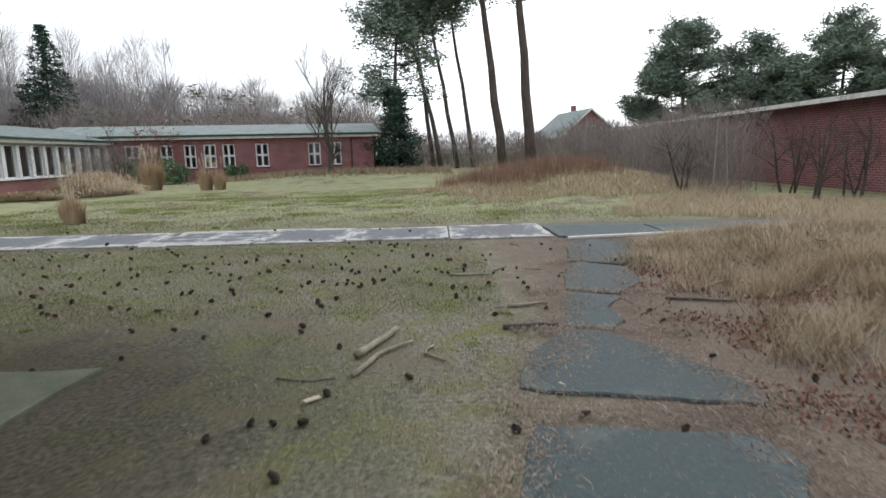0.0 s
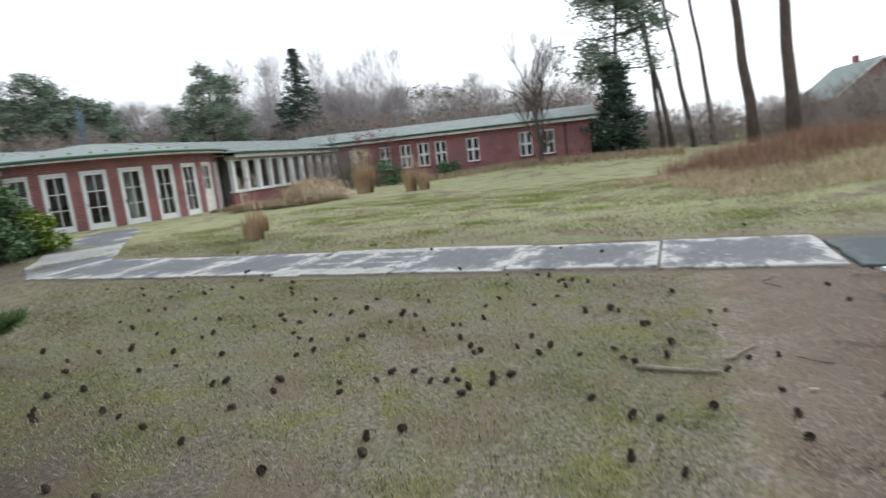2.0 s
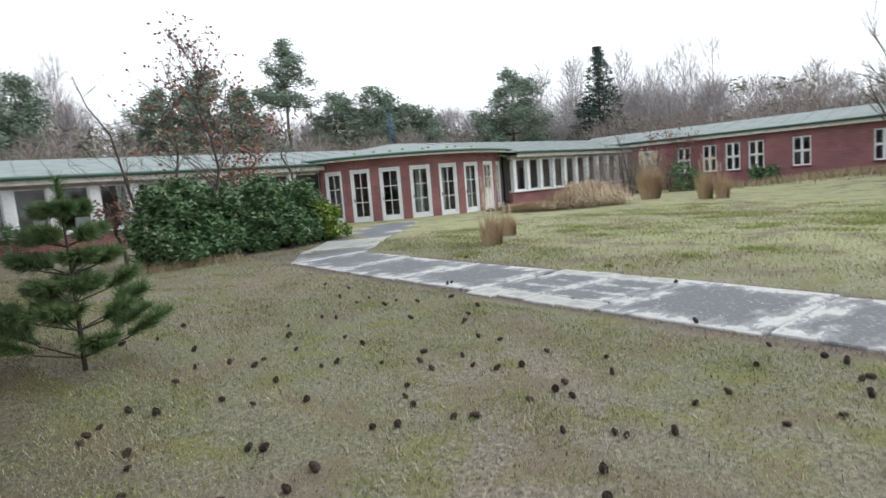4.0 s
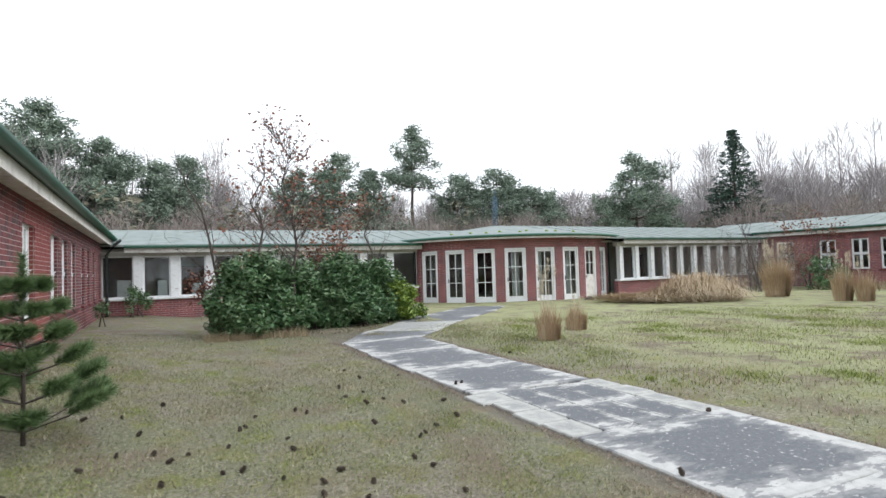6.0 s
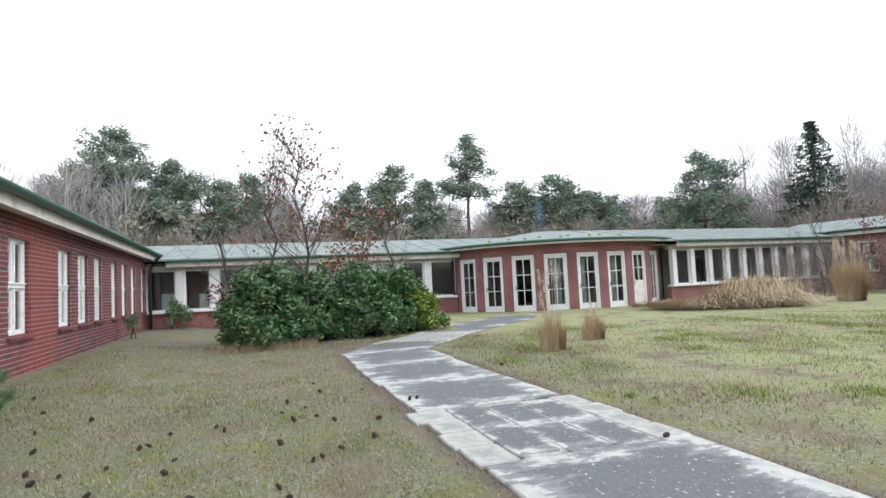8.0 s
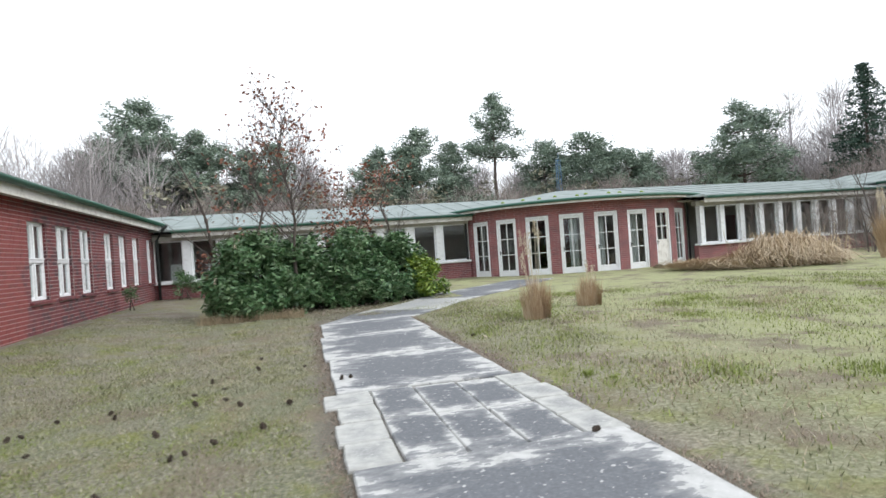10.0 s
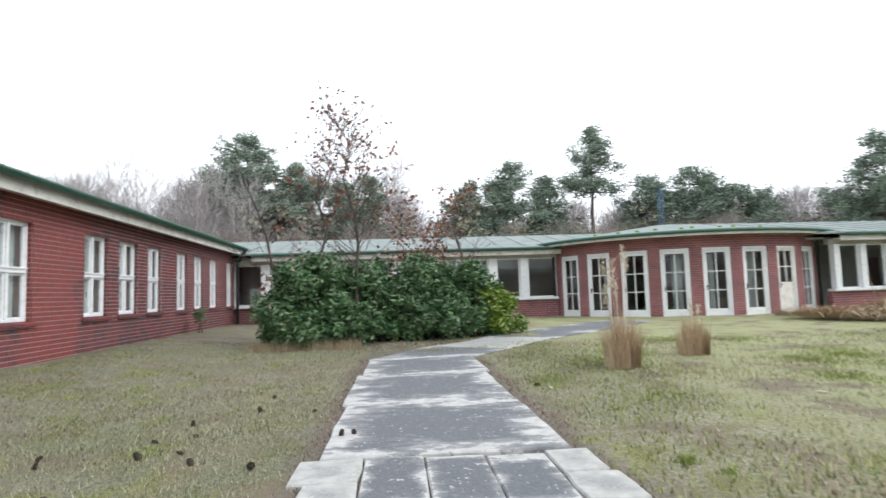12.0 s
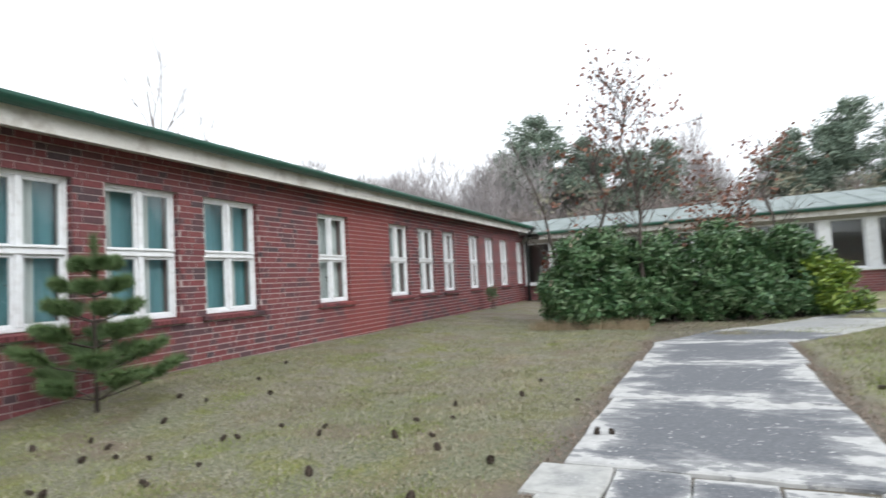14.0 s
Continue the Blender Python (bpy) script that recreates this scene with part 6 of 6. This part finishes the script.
meadow("rust_meadow", "rust-brown withered stalks on the mound", 6500, 721, lambda r, n: disc(r, n, 4.4, 21.9, 3.6, 2.6), RUST, 0.62, 0.3, 0.016)
meadow("straw_meadow", "pale matted straw grass on the mound", 40000, 722, lambda r, n: disc(r, n, 6.2, 20.9, 6.4, 4.4), PALESTRAW, 0.22, 1.3, 0.012)
meadow("straw_far", "pale dry grass in front of the northern wing", 9000, 723, lambda r, n: (r.uniform(-14, 2, n), r.normal(38.0, 1.2, n)), STRAW, 0.4, 0.9, 0.03)
meadow("bank_grass", "long matted dry grass on the bank", 45000, 724, bank_spots, PALESTRAW, 0.15, 2.0, 0.006)
meadow("bank_thatch", "grey-brown matted thatch on the bank", 45000, 728, bank_spots, STRAW, 0.12, 2.2, 0.007)


def tussocks(r, n, k, x0, x1, y0, y1, spread):
    """Places crowded round k tussocks on the bank."""
    cx, cy = r.uniform(x0, x1, k), r.uniform(y0, y1, k)
    w = r.integers(0, k, n)
    return cx[w] + r.normal(0, spread, n), cy[w] + r.normal(0, spread, n)


meadow("bank_tussocks", "ragged tussocks of pale dry grass on the bank", 26000, 751, lambda r, n: tussocks(r, n, 75, 3.9, 8.5, 4.2, 10.6, 0.16), PALESTRAW, 0.27, 1.1, 0.006)
meadow("bank_tussocks_brown", "ragged tussocks of brown dead grass on the bank", 20000, 752, lambda r, n: tussocks(r, n, 60, 3.7, 8.5, 3.0, 10.6, 0.17), STRAW, 0.22, 1.4, 0.007)
meadow("bank_drift", "drifts of withered reddish leaves on the bank", 9000, 753, lambda r, n: tussocks(r, n, 46, 3.2, 6.5, 2.6, 9.5, 0.2), BROWNLEAF, 0.05, 1.6, 0.03)
meadow("bank_leaves", "withered brown stalks on the bank", 6000, 725, bank_spots, BROWNLEAF, 0.07, 1.0, 0.018)
meadow("east_rough", "rough dry grass beyond the eastern slabs", 20000, 727, lambda r, n: disc(r, n, 9.5, 15.2, 4.6, 2.6), PALESTRAW, 0.2, 1.2, 0.01)
meadow("leaf_litter", "brown leaf litter under the rhododendrons", 9000, 738, lambda r, n: disc(r, n, -13.9, 10.9, 1.5, 3.0), NEEDLITTER, 0.03, 2.5, 0.025)
meadow("shrub_litter", "dry grass under the rhododendrons", 2500, 726, lambda r, n: (r.uniform(-13.4, -12.6, n), r.uniform(8.6, 11.0, n)), STRAW, 0.25, 0.6, 0.008)


def lawn_patch(r, n, x0, x1, y0, y1):
    x, y = r.uniform(x0, x1, n), r.uniform(y0, y1, n)
    x, y = x + 0.1 * np.sin(2.9 * x + 1.7 * np.sin(1.9 * y)), y + 0.1 * np.sin(3.3 * y + 1.5 * np.sin(2.3 * x))
    bad = (np.hypot(x + 2.1, y - 4.0) < 2.0 + 0.4 * np.sin(x * 4) * np.sin(y * 3)) | ((y > 11.2) & (y < 13.25) & (x > -11.3)) | ((x > 1.75) & (y < 11.2)) | (y < 6.1) & (x < -2.5)
    x = np.where(bad, r.uniform(-8, 1.7, n), x)
    y = np.where(bad, r.uniform(6.3, 11.0, n), y)
    return x, y


def slab_rims(r, n):
    """Litter lying thickest between and over the rims of the side path's slabs."""
    y = r.uniform(2.0, 11.0, n)
    mid = np.interp(y, [2.0, 4.6, 6.4, 8.0, 9.5, 11.0], [2.65, 2.85, 2.95, 3.15, 3.6, 3.85])
    half = np.interp(y, [2.0, 4.9, 6.4, 8.0, 9.5, 11.0], [0.6, 0.7, 0.38, 0.4, 0.45, 0.4]) + 0.1 * np.sin(y * 5)
    x = mid + np.where(r.random(n) < 0.5, -1, 1) * half + r.normal(0, 0.16, n)
    seam = r.random(n) < 0.3
    y = np.where(seam, r.choice([3.3, 4.9, 6.5, 7.8, 9.2, 11.0], n) + r.normal(0, 0.09, n), y)
    x = np.where(seam, np.interp(y, [2.0, 4.6, 6.4, 8.0, 9.5, 11.0], [2.65, 2.85, 2.95, 3.15, 3.6, 3.85]) + r.uniform(-0.8, 0.8, n), x)
    return near(x, y)


def path_rims(r, n):
    x = r.uniform(-11, 3.2, n)
    s = r.random(n) < 0.5
    return x, np.where(s, 11.24, 13.17) + r.normal(0, 0.07, n) + 0.05 * np.sin(x * 3.1)


meadow("lawn_grass", "short winter lawn grass", 120000, 731, lambda r, n: lawn_patch(r, n, -7.0, 2.2, 3.4, 11.1), BLADE, 0.035, 1.2, 0.006)
meadow("lawn_grass_west", "short winter lawn grass", 60000, 732, lambda r, n: lawn_patch(r, n, -15, -5, 5.3, 15), BLADE, 0.05, 1.0, 0.010)
meadow("lawn_grass_north", "short winter lawn grass beyond the path", 36000, 733, lambda r, n: lawn_patch(r, n, -12, 6, 13.4, 24), BLADE, 0.06, 0.9, 0.011)
meadow("fallen_needles", "fallen brown pine needles", 26000, 734, lambda r, n: (r.normal(2.8, 1.1, n), r.uniform(2.0, 11.0, n)), NEEDLITTER, 0.012, 5.0, 0.005, 0.022)
meadow("slab_litter", "brown litter drifted over the slab edges", 24000, 736, slab_rims, NEEDLITTER, 0.014, 4.5, 0.009, 0.026)
meadow("path_fringe", "dry grass and soil fringe along the garden path", 12000, 737, path_rims, NEEDLITTER, 0.025, 1.8, 0.008, 0.005)


def clumps(r, n, k, spread, x0, x1, y0, y1):
    """Places gathered in k ragged patches on the lawn."""
    cx, cy = lawn_patch(r, k, x0, x1, y0, y1)
    w = r.integers(0, k, n)
    sc = r.uniform(0.35, 1.3, k)[w] * spread
    x, y = cx[w] + r.normal(0, 1, n) * sc, cy[w] + r.normal(0, 0.7, n) * sc
    off = ((y > 11.2) & (y < 13.2)) | (x > 1.75) & (y < 11.2) | (np.hypot(x + 2.1, y - 4.0) < 1.8) | (y < 6.1) & (x < -2.5)
    return np.where(off, cx[w] + r.normal(0, 0.03, n), x), np.where(off, cy[w] + r.normal(0, 0.03, n), y)


meadow("moss_patches", "yellow-green moss patches in the lawn", 60000, 741, lambda r, n: clumps(r, n, 130, 0.3, -11, 2.0, 5.4, 11.0), MOSSBLADE, 0.03, 1.0, 0.009)
meadow("moss_patches_north", "bright green grass patches beyond the path", 60000, 742, lambda r, n: clumps(r, n, 120, 0.6, -12, 6, 13.6, 26), MOSSBLADE, 0.06, 0.9, 0.014)
meadow("tan_patches", "patches of tan dead grass in the lawn", 45000, 743, lambda r, n: clumps(r, n, 120, 0.32, -11, 2.0, 5.4, 11.0), TANBLADE, 0.03, 1.6, 0.007)
meadow("tan_patches_north", "patches of tan dead grass beyond the path", 30000, 744, lambda r, n: clumps(r, n, 80, 0.6, -12, 6, 13.6, 26), TANBLADE, 0.06, 1.2, 0.012)
meadow("pale_chips", "pale leaf scraps lying in the grass", 1500, 735, lambda r, n: lawn_patch(r, n, -8, 2.4, 3.4, 14.5), CHIP, 0.012, 3.0, 0.02)


# ---- cones, sticks and small things on the ground ----
def cone_mesh(seed):
    r = np.random.default_rng(seed)
    m = Mesh()
    m.tube([(0, 0, -0.03), (0, 0, -0.015), (0, 0, 0.01), (0, 0, 0.035)], [0.008, 0.021, 0.019, 0.004], 7)
    for j in range(6):
        z = -0.024 + j * 0.011
        rr = 0.030 * (1 - 0.13 * abs(j - 1.6))
        for b in range(7):
            a = 2 * math.pi * (b / 7 + 0.38 * j)
            c, s = math.cos(a), math.sin(a)
            p0 = (c * 0.012, s * 0.012, z)
            tip = (c * rr, s * rr, z + 0.010)
            w = 0.0085
            m.add([(p0[0] - s * w * 0.6, p0[1] + c * w * 0.6, z), (p0[0] + s * w * 0.6, p0[1] - c * w * 0.6, z), (tip[0] + s * w, tip[1] - c * w, tip[2]), (tip[0] - s * w, tip[1] + c * w, tip[2])], [(0, 1, 2, 3)])
    return m.data("pine_cone", CONE)


CONES = [cone_mesh(s) for s in (1, 2, 3)]
spots = [(-1.9, 6.66), (-2.42, 6.77), (-1.32, 7.32), (-0.25, 6.82), (-0.07, 6.95), (-0.39, 7.79), (-0.19, 7.64), (-0.08, 7.67), (-0.09, 7.85), (-0.04, 8.19), (0.11, 7.49), (0.24, 7.78), (-0.27, 8.5), (0.26, 8.39),
         (0.31, 8.66), (1.09, 8.28), (1.38, 8.35), (1.74, 9.12), (0.94, 7.57), (-0.71, 8.72), (-1.53, 8.13), (-1.91, 8.45), (-1.72, 9.43), (-1.22, 9.35), (-2.06, 9.21), (-2.34, 9.34), (0.31, 9.88), (0.88, 9.43)]
spots += [(-3.76, 8.11), (-4.5, 7.69), (-4.79, 8.79), (-3.83, 9.84), (-3.63, 10.67), (-4.75, 10.25), (-4.5, 10.41), (-4.63, 10.0), (-3.76, 8.96), (-5.11, 11.38), (-5.14, 11.48), (-2.42, 12.92),
          (-1.45, 5.2), (-0.65, 6.37), (-0.17, 6.64), (1.23, 6.88), (-1.75, 5.93), (0.22, 5.4), (1.58, 6.25), (0.83, 4.72), (0.3, 4.45), (0.23, 4.04), (0.06, 4.06), (-0.28, 3.91), (0.23, 3.48), (1.47, 3.91), (3.1, 5.01), (2.41, 3.89), (3.75, 4.74), (1.9, 4.1)]
r = np.random.default_rng(801)
while len(spots) < 195:
    if len(spots) < 165:
        x, y = r.normal(-1.4, 2.2), r.normal(8.6, 1.5)
    else:
        x, y = r.uniform(-8, 5.5), r.uniform(4.0, 14.2)
    if -9 < x < 5.5 and 3.8 < y < 14.2 and not (x < -2.2 and y < 6.2) and (not 11.1 < y < 13.3 or r.random() < 0.12) and math.hypot(x - 1.5, y - 4.5) > 1.2:
        spots.append((x, y))
for i, (x, y) in enumerate(spots):
    c = tagged(new("pine_cone", CONES[i % 3]), "dark brown open pine cone lying in the grass", "pine cone", "fallen pine cones")
    s = r.uniform(0.6, 1.0)
    onp = 0.03 if (11.1 < y < 13.3 and x > -11) else 0.0
    c.matrix_world = pose(x, y, float(gz(x, y)) + 0.024 * s + onp, r.uniform(-90, 90), r.uniform(-60, 60), r.uniform(0, 360)) @ Matrix.Scale(s, 4)


def stick(a, b, rad, seed, label, mat=None, twigs=0, bend=0.06, broken=True):
    r = np.random.default_rng(seed)
    a, b = np.array(near(*a)), np.array(near(*b))
    t = thing("fallen_branch", label, "branch", "fallen branches", at=(a[0], a[1], float(gz(a[0], a[1]))), rz=0)
    d, k = b - a, 6
    perp = np.array((-d[1], d[0]))
    pts = []
    for i in range(k + 1):
        f = i / k
        p = d * f + perp * bend * math.sin(f * math.pi * 1.3 + seed) + r.normal(0, 0.006, 2)
        pts.append((p[0], p[1], float(gz(*(a + p)) - gz(*a)) + rad * 0.85 + 0.006))
    m = Mesh().tube(pts, [rad * (1 - 0.3 * i / k) * r.uniform(0.88, 1.12) for i in range(k + 1)], 8)
    part("wood", m, mat or DEADWOOD, t)
    for i in range(twigs):
        j = int(r.integers(1, k))
        p = Vector(pts[j])
        e = p + Vector((r.normal(0, 0.12), r.normal(0, 0.12), r.uniform(0.0, 0.08)))
        part("twig", Mesh().tube([p, e], [rad * 0.35, rad * 0.15], 5), mat or DEADWOOD, t)


stick((1.0, 5.74), (1.17, 6.36), 0.034, 1, "thick lichened grey-brown log end on the grass", bend=0.03)
stick((0.99, 5.42), (1.38, 6.08), 0.021, 2, "curved lichened branch on the grass", bend=-0.09)
stick((1.52, 6.02), (1.62, 5.70), 0.012, 3, "short bent bark-stripped stick", bend=0.2)
stick((2.15, 7.25), (2.55, 7.32), 0.020, 4, "pale stripped stick beside the slabs")
stick((2.10, 6.55), (2.58, 6.57), 0.024, 5, "brown dead stick beside the slabs", BARK)
stick((4.12, 7.8), (5.1, 8.3), 0.022, 6, "long pale branch lying on the bank", twigs=3)
stick((3.75, 7.48), (4.4, 7.43), 0.016, 7, "thin dark branch on the litter", BARK, 2)
stick((1.48, 8.5), (1.97, 8.56), 0.020, 8, "mossy curved branch on the lawn")
stick((0.54, 5.3), (0.94, 5.33), 0.006, 9, "thin dark twig in the grass", BARK, 2)
stick((5.1, 8.0), (6.4, 8.9), 0.03, 10, "dark fallen branch on the bank", BARK, 4)
stick((2.0, 8.75), (2.2, 9.0), 0.012, 11, "small pale forked stick", twigs=1)
stick((3.6, 11.0), (4.9, 11.35), 0.008, 12, "thin twig along the path", BARK, 1)
for i in range(26):
    x, y = r.uniform(1.9, 4.4), r.uniform(4.0, 10.8)
    a = r.uniform(0, math.pi)
    stick((x, y), (x + math.cos(a) * 0.2, y + math.sin(a) * 0.2), 0.004, 20 + i, "thin brown twig on needle litter", BARK if i % 2 else DEADWOOD)
for x, y, a, s in ((0.22, 4.36, 50, 0.13), (1.87, 4.53, -60, 0.09), (2.2, 7.9, 20, 0.06), (-6.9, 13.6, 10, 0.10), (-5.6, 15.9, 70, 0.09)):
    c = tagged(part("wood_chip", Mesh().box((0, 0, 0), (s, s * 0.32, 0.012), bevel=0.004), CHIP), "pale wood chip lying on the ground", "wood chip", "wood chips")
    c.matrix_world = pose(x, y, float(gz(x, y)) + 0.02, 8, 5, a)
MOSSY = surf("mossy_stone", [(0.06, 0.07, 0.045), (0.12, 0.13, 0.09)], 4, 50, 0.9, 0.4, ((0.05, 0.075, 0.03), 3.0, 0.7))
# stone at the end of the southern wing, and stones by the pavilion
pts, cc = ragged(-2.35, -1.5, 3.7, 4.95, 0.06)
sl = tagged(part("stone_slab", slab_mesh(pts, 0.12), MOSSY), "mossy greenish stone slab at the wall's foot", "slab")
sl.location = (cc[0], cc[1], 0.045)
for x, y, s in ((-18.2, 24.4, 0.26), (-17.9, 24.9, 0.3), (-18.0, 25.6, 0.24)):
    m = Mesh()
    rr = np.random.default_rng(int(s * 100))
    m.tube([(0, 0, -0.05), (0, 0, 0.0), (0, 0, s * 0.5), (0, 0, s * 0.72)], [s * 0.8, s, s * 0.7, s * 0.2], 9)
    m.v[0] = m.v[0] + rr.normal(0, s * 0.08, m.v[0].shape)
    st = tagged(part("field_stone", m, BARK), "dark rough field stone before the pavilion", "stone", "field stones")
    st.location = (x, y, 0.0)

# bricks that can be told apart, nearest the walk
for c, L in NEAR:
    b = part("brick", brick_s if L > 0.2 else brick_h, None, wall_s)
    b.location = c
